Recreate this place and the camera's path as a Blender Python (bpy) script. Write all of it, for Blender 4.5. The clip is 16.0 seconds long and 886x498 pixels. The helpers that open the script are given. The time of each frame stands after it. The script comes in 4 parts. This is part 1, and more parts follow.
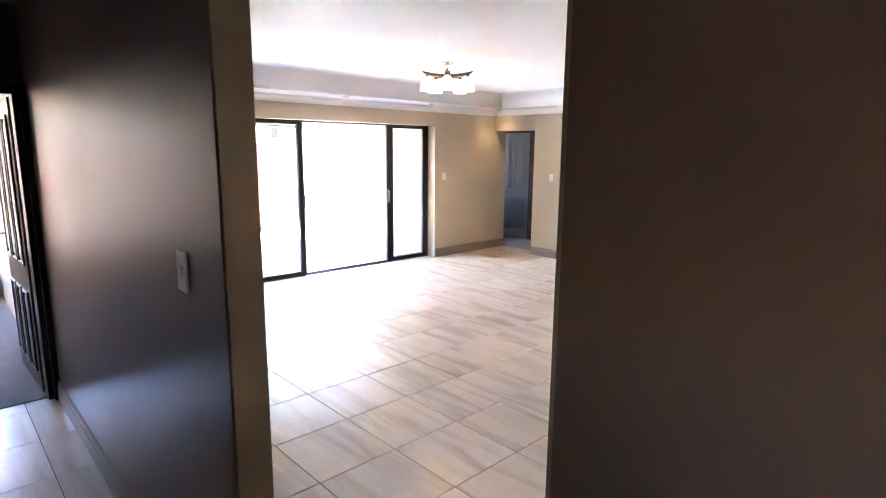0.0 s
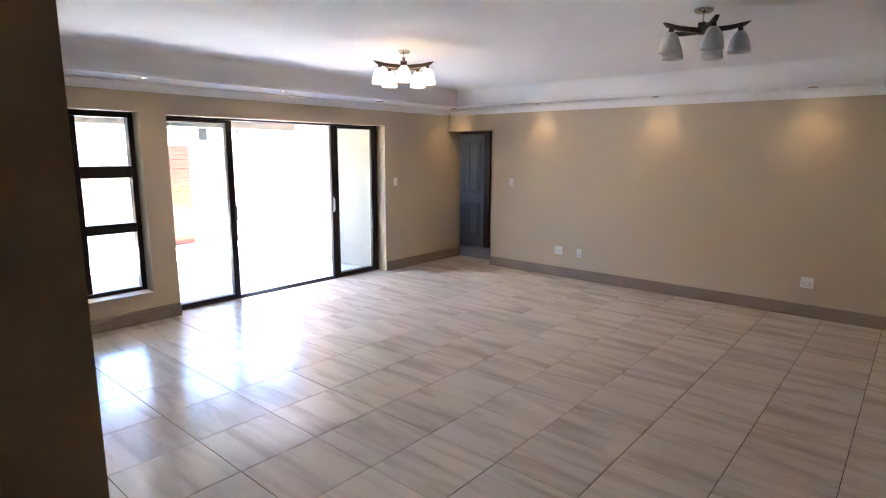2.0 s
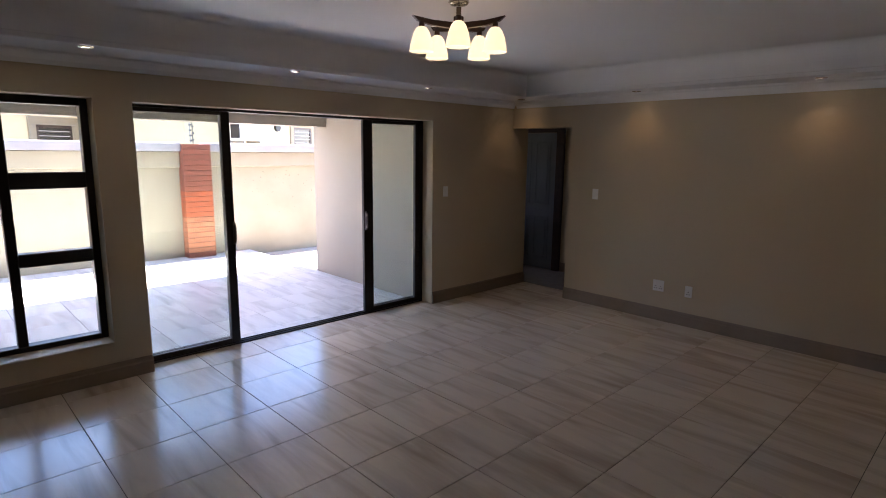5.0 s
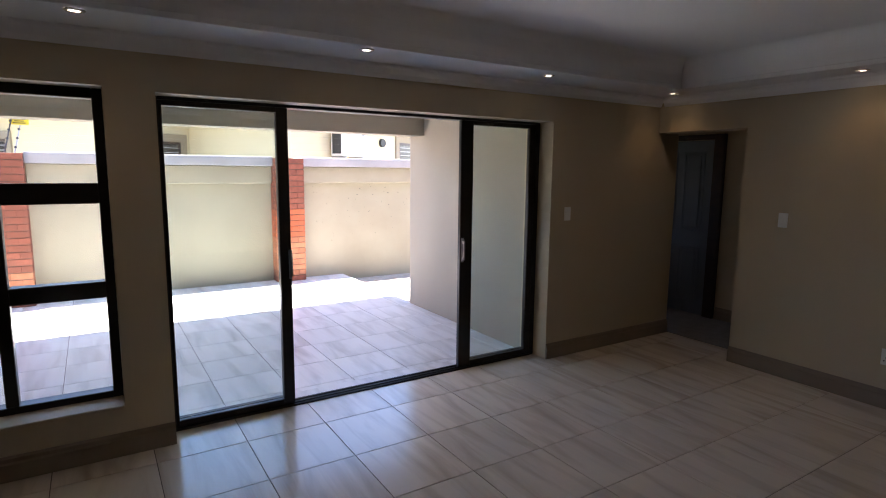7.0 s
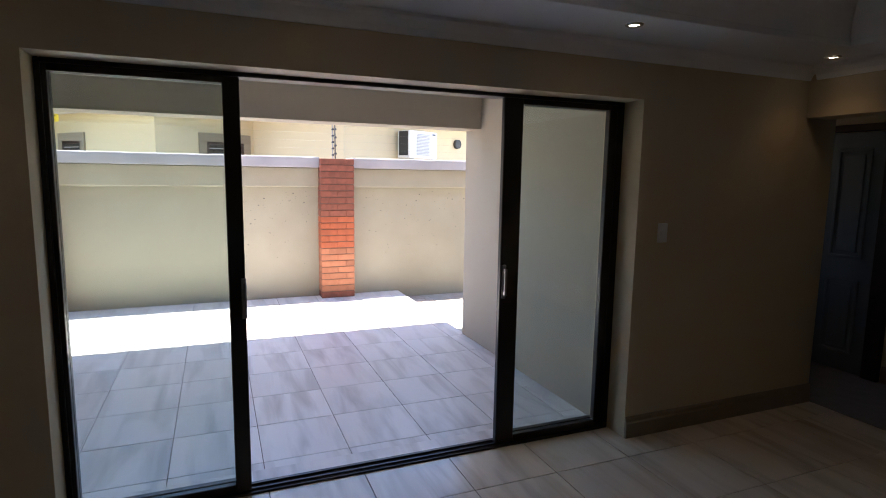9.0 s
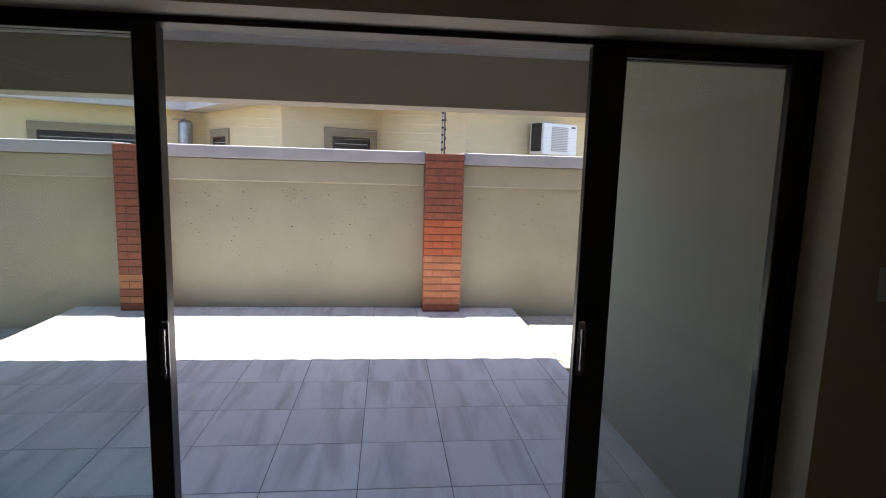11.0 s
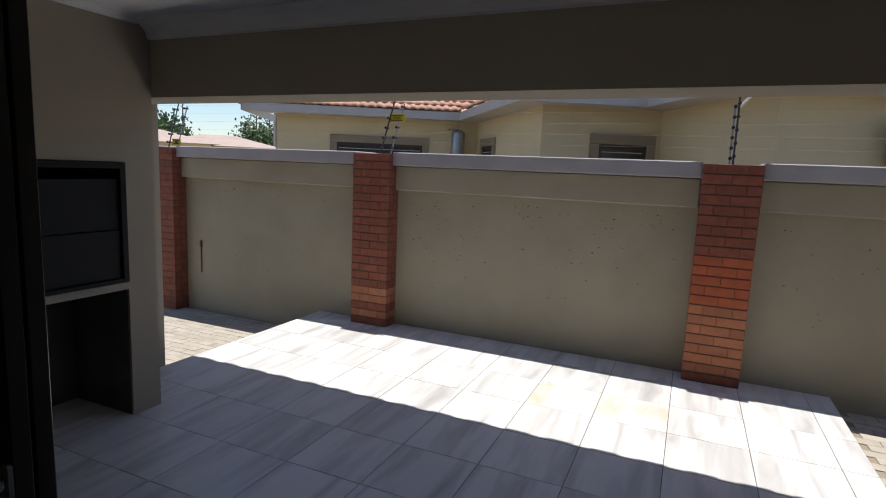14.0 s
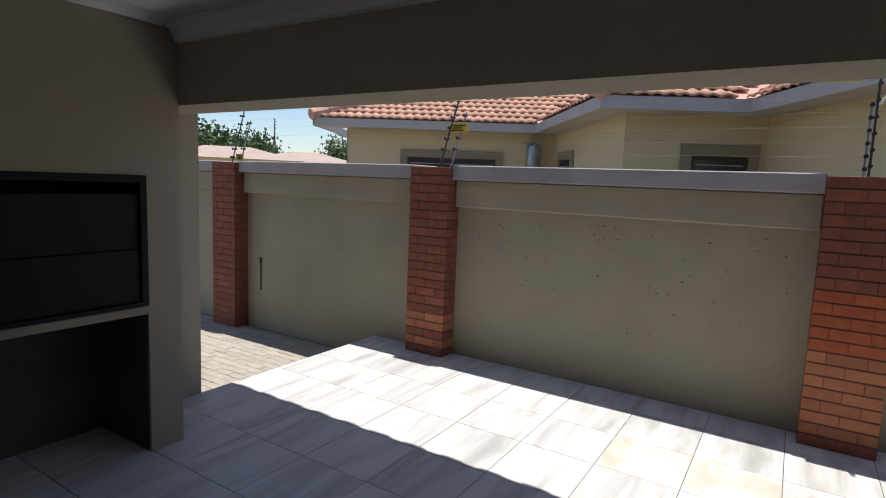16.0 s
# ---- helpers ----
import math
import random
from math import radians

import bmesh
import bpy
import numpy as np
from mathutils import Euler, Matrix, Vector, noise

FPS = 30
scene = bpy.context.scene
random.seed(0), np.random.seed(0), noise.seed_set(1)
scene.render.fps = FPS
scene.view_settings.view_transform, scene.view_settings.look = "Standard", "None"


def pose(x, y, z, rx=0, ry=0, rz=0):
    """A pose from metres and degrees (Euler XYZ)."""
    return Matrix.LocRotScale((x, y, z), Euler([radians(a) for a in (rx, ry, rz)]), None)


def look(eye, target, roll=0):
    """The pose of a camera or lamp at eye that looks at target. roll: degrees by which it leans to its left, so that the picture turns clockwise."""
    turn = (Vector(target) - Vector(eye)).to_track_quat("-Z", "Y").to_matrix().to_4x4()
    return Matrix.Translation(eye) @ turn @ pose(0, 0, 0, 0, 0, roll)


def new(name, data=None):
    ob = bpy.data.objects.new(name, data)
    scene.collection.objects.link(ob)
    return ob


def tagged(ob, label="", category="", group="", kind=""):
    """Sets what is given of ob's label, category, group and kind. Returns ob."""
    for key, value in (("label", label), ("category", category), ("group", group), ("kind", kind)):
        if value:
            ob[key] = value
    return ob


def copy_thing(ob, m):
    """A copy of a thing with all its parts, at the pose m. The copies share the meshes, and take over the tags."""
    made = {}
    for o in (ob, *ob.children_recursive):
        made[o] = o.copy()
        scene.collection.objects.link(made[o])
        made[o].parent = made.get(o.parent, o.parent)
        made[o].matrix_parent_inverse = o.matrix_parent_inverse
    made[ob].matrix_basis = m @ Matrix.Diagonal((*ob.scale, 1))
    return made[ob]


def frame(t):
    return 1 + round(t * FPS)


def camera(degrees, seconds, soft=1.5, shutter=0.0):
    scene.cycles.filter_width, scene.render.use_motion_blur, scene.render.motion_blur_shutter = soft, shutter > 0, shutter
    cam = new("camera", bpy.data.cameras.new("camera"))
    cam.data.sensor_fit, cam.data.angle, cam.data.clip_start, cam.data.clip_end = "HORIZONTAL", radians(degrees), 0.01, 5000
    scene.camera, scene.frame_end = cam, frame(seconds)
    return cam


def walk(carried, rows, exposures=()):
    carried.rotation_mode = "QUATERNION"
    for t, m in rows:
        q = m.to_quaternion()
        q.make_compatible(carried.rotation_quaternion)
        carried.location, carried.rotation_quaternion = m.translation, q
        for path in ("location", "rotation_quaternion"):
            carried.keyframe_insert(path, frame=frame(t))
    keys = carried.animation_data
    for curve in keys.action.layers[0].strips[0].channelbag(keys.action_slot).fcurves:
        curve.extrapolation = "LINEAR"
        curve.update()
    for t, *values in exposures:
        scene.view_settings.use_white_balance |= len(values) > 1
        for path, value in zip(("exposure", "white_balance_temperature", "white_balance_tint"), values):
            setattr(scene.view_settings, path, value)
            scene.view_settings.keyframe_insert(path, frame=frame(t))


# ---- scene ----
cam = camera(77.1, 16.0, 1.05)
PATH = [
    (0, (-0.318, -0.718, 1.726), (1.031, 0.716, 1.373), 0.5),
    (0.5, (-0.204, -0.587, 1.726), (1.147, 0.844, 1.369), 0.7),
    (1, (-0.069, -0.371, 1.786), (1.304, 1.037, 1.425), 0.6),
    (1.5, (0.027, -0.207, 1.756), (1.455, 1.147, 1.401), 0.6),
    (2, (0.137, -0.009, 1.733), (1.63, 1.276, 1.388), 0.3),
    (2.5, (0.337, 0.177, 1.735), (1.864, 1.419, 1.381), 0.4),
    (3, (0.606, 0.353, 1.76), (2.137, 1.59, 1.407), 0.4),
    (3.5, (0.792, 0.566, 1.754), (2.324, 1.803, 1.402), 0.5),
    (4, (0.942, 0.806, 1.764), (2.469, 2.048, 1.411), 0.5),
    (4.5, (1.172, 1.023, 1.748), (2.666, 2.306, 1.397), 0.5),
    (5, (1.406, 1.229, 1.759), (2.771, 2.65, 1.411), 0.7),
    (5.2, (1.472, 1.306, 1.76), (2.781, 2.777, 1.408), 0.8),
    (7.3, (2.461, 2.421, 1.652), (3.5, 4.108, 1.381), 0.6),
    (7.5, (2.55, 2.506, 1.643), (3.579, 4.2, 1.378), 0.6),
    (8, (2.825, 2.735, 1.639), (3.82, 4.45, 1.373), 0.5),
    (8.5, (3.091, 2.951, 1.64), (3.977, 4.725, 1.378), 0.7),
    (9, (3.333, 3.205, 1.63), (4.084, 5.04, 1.366), 0.9),
    (9.2, (3.431, 3.291, 1.65), (4.135, 5.144, 1.381), 1.1),
    (11.5, (4.334, 4.404, 1.64), (4.362, 6.384, 1.356), 1.7),
    (12, (4.472, 4.651, 1.659), (4.306, 6.623, 1.369), 1.8),
    (12.5, (4.524, 4.867, 1.63), (4.162, 6.812, 1.337), 2.0),
    (13, (4.467, 5.061, 1.66), (3.979, 6.979, 1.371), 2.2),
    (13.5, (4.492, 5.265, 1.658), (3.872, 7.146, 1.376), 2.3),
    (14, (4.537, 5.464, 1.685), (3.739, 7.276, 1.401), 2.4),
    (14.5, (4.569, 5.602, 1.671), (3.622, 7.341, 1.39), 2.4),
    (15, (4.525, 5.754, 1.686), (3.514, 7.458, 1.418), 2.4),
    (15.5, (4.474, 5.9, 1.678), (3.439, 7.595, 1.441), 2.3),
    (16, (4.448, 6.069, 1.677), (3.388, 7.749, 1.438), 2.3),
]
EXPO = [(0, 6.8, 5950, 20), (1, 6.45, 5950, 20), (2, 5.85, 6000, 21), (2.5, 5.4, 6050, 22), (3.5, 4.65, 6100, 23), (4.2, 4.22, 6250, 24), (5, 3.75, 6400, 24), (7.5, 3.25, 6400, 20), (9, 2.75, 6400, 17), (11.5, 1.5, 6350, 13), (12.5, 0.95, 6400, 13), (14, 0.22, 6400, 12), (16, 0.15, 6450, 12)]
walk(cam, [(t, look(eye, target, roll)) for t, eye, target, roll in PATH], EXPO)

# ---- world and light ----
SUN = Vector((-0.03, 0.155, 1.0)).normalized()
world = bpy.data.worlds.new("world")
scene.world = world
world.use_nodes = True
wn = world.node_tree.nodes
sky = wn.new("ShaderNodeTexSky")
sky.sky_type = "NISHITA"
sky.sun_disc = False
sky.sun_elevation = math.asin(SUN.z)
sky.sun_rotation = math.atan2(SUN.x, SUN.y)
sky.air_density, sky.dust_density, sky.ozone_density = 1.0, 0.15, 2.5
world.node_tree.links.new(sky.outputs[0], wn["Background"].inputs[0])
wn["Background"].inputs[1].default_value = 0.12
sun = new("sun", bpy.data.lights.new("sun", "SUN"))
sun.data.energy, sun.data.angle, sun.data.color = 5.0, radians(0.5), (1.0, 0.96, 0.89)
sun.matrix_world = look(SUN * 30, (0, 0, 0))


# ---- materials ----
def mat(name, c1, c2=None, rough=0.6, metal=0.0, scale=6.0, fine=90.0, bump=0.08, stretch=(1, 1, 1), contrast=0.5,
        per_piece=0.0, emit=None, strength=0.0, spec=0.5, rough_var=0.08):
    """Two-scale noise between two colours, a fine bump, and a spread from piece to piece."""
    m = bpy.data.materials.new(name)
    m.use_nodes = True
    nt = m.node_tree
    n, link = nt.nodes, nt.links.new
    b = n["Principled BSDF"]
    c2 = c2 or tuple(v * 0.86 for v in c1)
    tc = n.new("ShaderNodeTexCoord")
    mp = n.new("ShaderNodeMapping")
    mp.inputs["Scale"].default_value = stretch
    info = n.new("ShaderNodeObjectInfo")
    add = n.new("ShaderNodeVectorMath")
    add.operation = "MULTIPLY_ADD"
    comb = n.new("ShaderNodeCombineXYZ")
    for i in range(3):
        link(info.outputs["Random"], comb.inputs[i])
    link(comb.outputs[0], add.inputs[0])
    add.inputs[1].default_value = (37.0, 53.0, 11.0)
    link(tc.outputs["Object"], add.inputs[2])
    link(add.outputs[0], mp.inputs[0])
    big, small = n.new("ShaderNodeTexNoise"), n.new("ShaderNodeTexNoise")
    big.inputs["Scale"].default_value, big.inputs["Detail"].default_value = scale, 5.0
    small.inputs["Scale"].default_value, small.inputs["Detail"].default_value = fine, 3.0
    link(mp.outputs[0], big.inputs[0])
    link(tc.outputs["Object"], small.inputs[0])
    ramp = n.new("ShaderNodeValToRGB")
    ramp.color_ramp.elements[0].position = 0.5 - 0.5 * (1 - contrast) * 0.7
    ramp.color_ramp.elements[1].position = 0.5 + 0.5 * (1 - contrast) * 0.7
    ramp.color_ramp.elements[0].color = (*c2, 1)
    ramp.color_ramp.elements[1].color = (*c1, 1)
    link(big.outputs["Fac"], ramp.inputs[0])
    hsv = n.new("ShaderNodeHueSaturation")
    mr = n.new("ShaderNodeMapRange")
    mr.inputs[3].default_value, mr.inputs[4].default_value = 1 - per_piece, 1 + per_piece
    link(info.outputs["Random"], mr.inputs[0])
    link(mr.outputs[0], hsv.inputs["Value"])
    link(ramp.outputs[0], hsv.inputs["Color"])
    link(hsv.outputs[0], b.inputs["Base Color"])
    rr = n.new("ShaderNodeMapRange")
    rr.inputs[3].default_value, rr.inputs[4].default_value = max(0.02, rough - rough_var), min(1, rough + rough_var)
    link(big.outputs["Fac"], rr.inputs[0])
    link(rr.outputs[0], b.inputs["Roughness"])
    b.inputs["Metallic"].default_value = metal
    b.inputs["Specular IOR Level"].default_value = spec
    if bump:
        bp = n.new("ShaderNodeBump")
        bp.inputs["Strength"].default_value, bp.inputs["Distance"].default_value = bump, 0.004
        link(small.outputs["Fac"], bp.inputs["Height"])
        link(bp.outputs[0], b.inputs["Normal"])
    if emit:
        b.inputs["Emission Color"].default_value = (*emit, 1)
        b.inputs["Emission Strength"].default_value = strength
    return m


def glass(name, tint=(0.93, 0.96, 0.95), rough=0.0):
    m = bpy.data.materials.new(name)
    m.use_nodes = True
    nt = m.node_tree
    n, link = nt.nodes, nt.links.new
    n.remove(n["Principled BSDF"])
    tr, gl, mix, fr = n.new("ShaderNodeBsdfTransparent"), n.new("ShaderNodeBsdfGlossy"), n.new("ShaderNodeMixShader"), n.new("ShaderNodeLayerWeight")
    tr.inputs[0].default_value = (*tint, 1)
    gl.inputs["Roughness"].default_value = rough
    fr.inputs["Blend"].default_value = 0.5
    pw, ma = n.new("ShaderNodeMath"), n.new("ShaderNodeMath")
    pw.operation, ma.operation = "POWER", "MULTIPLY_ADD"
    pw.inputs[1].default_value, ma.inputs[1].default_value, ma.inputs[2].default_value = 5.0, 0.9, 0.03
    link(fr.outputs["Facing"], pw.inputs[0])
    link(pw.outputs[0], ma.inputs[0])
    link(ma.outputs[0], mix.inputs[0])
    link(tr.outputs[0], mix.inputs[1])
    link(gl.outputs[0], mix.inputs[2])
    link(mix.outputs[0], n["Material Output"].inputs[0])
    return m


def tile_mat(name, base, streak, rough):
    """Glazed stone-look tile: cream ground with long soft grey-brown streaks along one side, other streaks in each tile."""
    m = mat(name, base, tuple(v * 0.9 for v in base), rough=rough, scale=2.2, fine=140, bump=0.015, stretch=(1.5, 0.5, 1), contrast=0.2, per_piece=0.035, rough_var=0.05)
    nt = m.node_tree
    n, link = nt.nodes, nt.links.new
    hsv = next(x for x in n if x.bl_idname == "ShaderNodeHueSaturation")
    addn = next(x for x in n if x.bl_idname == "ShaderNodeVectorMath")
    b = n["Principled BSDF"]
    mp = n.new("ShaderNodeMapping")
    mp.inputs["Scale"].default_value = (7.5, 1.0, 1.0)
    link(addn.outputs[0], mp.inputs[0])
    nz = n.new("ShaderNodeTexNoise")
    nz.inputs["Scale"].default_value, nz.inputs["Detail"].default_value, nz.inputs["Distortion"].default_value = 1.0, 4.0, 0.6
    link(mp.outputs[0], nz.inputs[0])
    rp = n.new("ShaderNodeValToRGB")
    rp.color_ramp.elements[0].position, rp.color_ramp.elements[1].position = 0.45, 0.76
    rp.color_ramp.elements[0].color, rp.color_ramp.elements[1].color = (0, 0, 0, 1), (0.76, 0.76, 0.76, 1)
    link(nz.outputs["Fac"], rp.inputs[0])
    mx = n.new("ShaderNodeMix")
    mx.data_type = "RGBA"
    link(rp.outputs[0], mx.inputs["Factor"])
    link(hsv.outputs[0], mx.inputs["A"])
    mx.inputs["B"].default_value = (*streak, 1)
    link(mx.outputs["Result"], b.inputs["Base Color"])
    return m


M_WALL = mat("beige_wall_paint", (0.54, 0.44, 0.30), (0.515, 0.42, 0.285), rough=0.62, scale=1.3, fine=220, bump=0.05)
# wall beige taken darker, with the shade on the jambs in the colour
M_JAMB_SHADE = mat("brown_beige_jamb_shade", (0.37, 0.27, 0.175), (0.34, 0.25, 0.16), rough=0.6, scale=2, fine=200, bump=0.05)
# dark taupe: the dim corridor's shade is part of this colour
M_CORR_SHADE = mat("taupe_corridor_shade", (0.21, 0.125, 0.085), (0.185, 0.108, 0.073), rough=0.42, scale=2.0, fine=200, bump=0.05)
M_CEIL = mat("white_ceiling_paint", (0.85, 0.84, 0.83), (0.82, 0.81, 0.80), rough=0.75, scale=0.9, fine=160, bump=0.04)
M_SKIRT = mat("taupe_skirting", (0.26, 0.20, 0.145), (0.23, 0.18, 0.13), rough=0.45, scale=4, fine=120, bump=0.03)
M_TILE = tile_mat("cream_streaked_tile", (0.70, 0.61, 0.495), (0.36, 0.28, 0.205), 0.2)
M_PTILE = tile_mat("patio_streaked_tile", (0.725, 0.72, 0.705), (0.33, 0.32, 0.305), 0.34)
M_STAIN = tile_mat("rust_stained_patio_tile", (0.74, 0.715, 0.68), (0.50, 0.33, 0.15), 0.4)
for nd in M_STAIN.node_tree.nodes:
    if nd.bl_idname == "ShaderNodeMapping" and nd.inputs["Scale"].default_value[0] > 5:
        nd.inputs["Scale"].default_value = (3.2, 2.2, 1.0)
M_GROUT = mat("dark_grout", (0.10, 0.085, 0.07), (0.07, 0.06, 0.05), rough=0.9, scale=9, fine=150, bump=0.2)
M_CARPET = mat("grey_carpet", (0.17, 0.16, 0.155), (0.14, 0.13, 0.125), rough=0.95, scale=12, fine=400, bump=0.4)
M_BRONZE = mat("dark_bronze_aluminium", (0.022, 0.018, 0.016), (0.016, 0.013, 0.012), rough=0.36, metal=0.3, scale=5, fine=200, bump=0.02)
M_STEEL = mat("brushed_handle", (0.32, 0.32, 0.33), (0.26, 0.26, 0.27), rough=0.3, metal=1.0, scale=8, fine=300, bump=0.03)
M_GLASS = glass("window_glass")
M_WHITEP = mat("white_plastic", (0.80, 0.79, 0.76), (0.77, 0.76, 0.73), rough=0.35, scale=6, fine=100, bump=0.01)
M_DARKP = mat("dark_slot", (0.03, 0.03, 0.03), rough=0.5, bump=0.0)
M_GREYDOOR = mat("blue_grey_door_paint", (0.16, 0.18, 0.20), (0.14, 0.16, 0.18), rough=0.4, scale=3, fine=140, bump=0.05, stretch=(3, 3, 0.5))
M_WOODDOOR = mat("dark_brown_door", (0.075, 0.05, 0.04), (0.05, 0.034, 0.028), rough=0.38, scale=7, fine=120, bump=0.1, stretch=(6, 6, 0.5))
M_WENGE = mat("dark_wood_arm", (0.05, 0.025, 0.018), (0.03, 0.015, 0.012), rough=0.4, scale=14, fine=120, bump=0.05)
M_CHROME = mat("satin_nickel", (0.62, 0.60, 0.57), (0.5, 0.48, 0.46), rough=0.22, metal=1.0, scale=5, bump=0.0)
M_SHADE_ON = mat("lit_frosted_shade", (0.85, 0.8, 0.68), rough=0.5, bump=0.0, emit=(1.0, 0.74, 0.40), strength=0.11)
M_SHADE_OFF = mat("frosted_shade", (0.62, 0.61, 0.59), (0.56, 0.55, 0.53), rough=0.3, scale=9, bump=0.0)
M_BULB = mat("downlight_bulb", (0.9, 0.9, 0.85), rough=0.4, bump=0.0, emit=(1.0, 0.86, 0.62), strength=1.6)
M_PLASTER = mat("beige_outside_plaster", (0.36, 0.33, 0.248), (0.31, 0.28, 0.208), rough=0.85, scale=1.6, fine=60, bump=0.45)
M_PATIOW = mat("patio_wall_plaster", (0.385, 0.34, 0.265), (0.36, 0.315, 0.245), rough=0.8, scale=1.4, fine=90, bump=0.15)
M_COPING = mat("pale_coping_paint", (0.39, 0.375, 0.385), (0.33, 0.32, 0.325), rough=0.8, scale=3, fine=70, bump=0.25)
M_BRICK = mat("red_face_brick", (0.27, 0.085, 0.05), (0.19, 0.058, 0.034), rough=0.8, scale=14, fine=160, bump=0.4, per_piece=0.14)
M_BRICK2 = mat("deep_red_face_brick", (0.40, 0.10, 0.038), (0.32, 0.078, 0.03), rough=0.8, scale=14, fine=160, bump=0.4, per_piece=0.10)
M_BRICK3 = mat("orange_face_brick", (0.41, 0.16, 0.08), (0.34, 0.125, 0.062), rough=0.8, scale=14, fine=160, bump=0.4, per_piece=0.16)
M_MORTAR = mat("brown_mortar", (0.13, 0.08, 0.06), (0.10, 0.06, 0.045), rough=0.95, scale=20, fine=150, bump=0.5)
M_PAVER = mat("buff_paver", (0.43, 0.39, 0.33), (0.36, 0.325, 0.27), rough=0.9, scale=10, fine=130, bump=0.4, per_piece=0.08)
M_GROUND = mat("dusty_ground", (0.30, 0.25, 0.18), (0.22, 0.19, 0.14), rough=0.95, scale=0.6, fine=20, bump=0.5)
M_BLACK = mat("black_braai_steel", (0.012, 0.012, 0.012), (0.009, 0.009, 0.009), rough=0.6, scale=4, fine=120, bump=0.06, spec=0.25)
# dark olive-brown for the inside of the braai hood and store
M_BRAAI_IN = mat("dark_brickwork", (0.14, 0.125, 0.10), (0.09, 0.08, 0.065), rough=0.9, scale=3, fine=60, bump=0.3)
M_HOUSE = mat("cream_house_plaster", (0.66, 0.56, 0.36), (0.60, 0.51, 0.33), rough=0.85, scale=1.2, fine=60, bump=0.2)
M_SURR = mat("tan_window_surround", (0.29, 0.245, 0.17), (0.26, 0.215, 0.15), rough=0.8, scale=3, fine=70, bump=0.2)
M_FASCIA = mat("grey_white_fascia", (0.50, 0.47, 0.45), (0.45, 0.42, 0.41), rough=0.6, scale=3, fine=90, bump=0.05)
M_ROOF = mat("terracotta_roof_tile", (0.64, 0.36, 0.24), (0.50, 0.26, 0.17), rough=0.75, scale=5, fine=90, bump=0.25, per_piece=0.16)
M_ROOFD = mat("faded_roof_ridge", (0.62, 0.36, 0.28), (0.54, 0.30, 0.23), rough=0.8, scale=4, fine=70, bump=0.3)
M_FARROOF = mat("pale_tan_far_roof", (0.45, 0.35, 0.29), (0.39, 0.30, 0.25), rough=0.85, scale=1.5, fine=6, bump=0.4)
M_WIRE = mat("weathered_wire", (0.22, 0.21, 0.19), rough=0.7, bump=0.0)
M_YELLOW = mat("yellow_sign", (0.75, 0.58, 0.03), (0.68, 0.52, 0.03), rough=0.5, scale=6, bump=0.0)
M_GALV = mat("galvanised_steel", (0.42, 0.43, 0.45), (0.32, 0.33, 0.35), rough=0.42, metal=0.8, scale=12, fine=120, bump=0.05)
M_FENCE = mat("dark_fence_post", (0.06, 0.06, 0.075), (0.04, 0.04, 0.05), rough=0.5, scale=12, bump=0.02)
M_LEAF = mat("tree_foliage", (0.10, 0.16, 0.05), (0.05, 0.09, 0.03), rough=0.7, scale=1.5, fine=30, bump=0.1)
M_BARK = mat("grey_bark", (0.16, 0.13, 0.10), (0.10, 0.08, 0.06), rough=0.9, scale=8, fine=60, bump=0.5)
M_BLIND = mat("window_dark_interior", (0.05, 0.045, 0.04), (0.03, 0.028, 0.026), rough=0.25, scale=2, bump=0.0)


# ---- building helpers ----
def bx(bm, x0, x1, y0, y1, z0, z1, bevel=0.0, seg=1):
    r = bmesh.ops.create_cube(bm, size=1.0)
    bmesh.ops.transform(bm, verts=r["verts"], matrix=Matrix.Translation(((x0 + x1) / 2, (y0 + y1) / 2, (z0 + z1) / 2)) @ Matrix.Diagonal((x1 - x0, y1 - y0, z1 - z0, 1)))
    if bevel:
        es = list({e for v in r["verts"] for e in v.link_edges})
        bmesh.ops.bevel(bm, geom=es, offset=bevel, segments=seg, affect="EDGES", profile=0.5)
    return bm


def box(x0, x1, y0, y1, z0, z1, bevel=0.0, seg=1):
    return bx(bmesh.new(), x0, x1, y0, y1, z0, z1, bevel, seg)


def boxes(*rows):
    bm = bmesh.new()
    for r in rows:
        bx(bm, *r)
    return bm


def tube(bm, p, q, r0, r1=None, n=10):
    p, q = Vector(p), Vector(q)
    r1 = r0 if r1 is None else r1
    rot = (q - p).to_track_quat("Z", "Y").to_matrix().to_4x4()
    bmesh.ops.create_cone(bm, cap_ends=True, segments=n, radius1=r0, radius2=r1, depth=(q - p).length, matrix=Matrix.Translation((p + q) / 2) @ rot)
    return bm


def lathe(profile, n=24, thick=0.0):
    """A body of revolution round z from (radius, height) pairs."""
    bm = bmesh.new()
    rings = []
    for r, z in profile:
        rings.append([bm.verts.new((r * math.cos(2 * math.pi * i / n), r * math.sin(2 * math.pi * i / n), z)) for i in range(n)])
    for a, b in zip(rings, rings[1:]):
        for i in range(n):
            bm.faces.new((a[i], a[(i + 1) % n], b[(i + 1) % n], b[i]))
    for f in bm.faces:
        f.smooth = True
    return bm


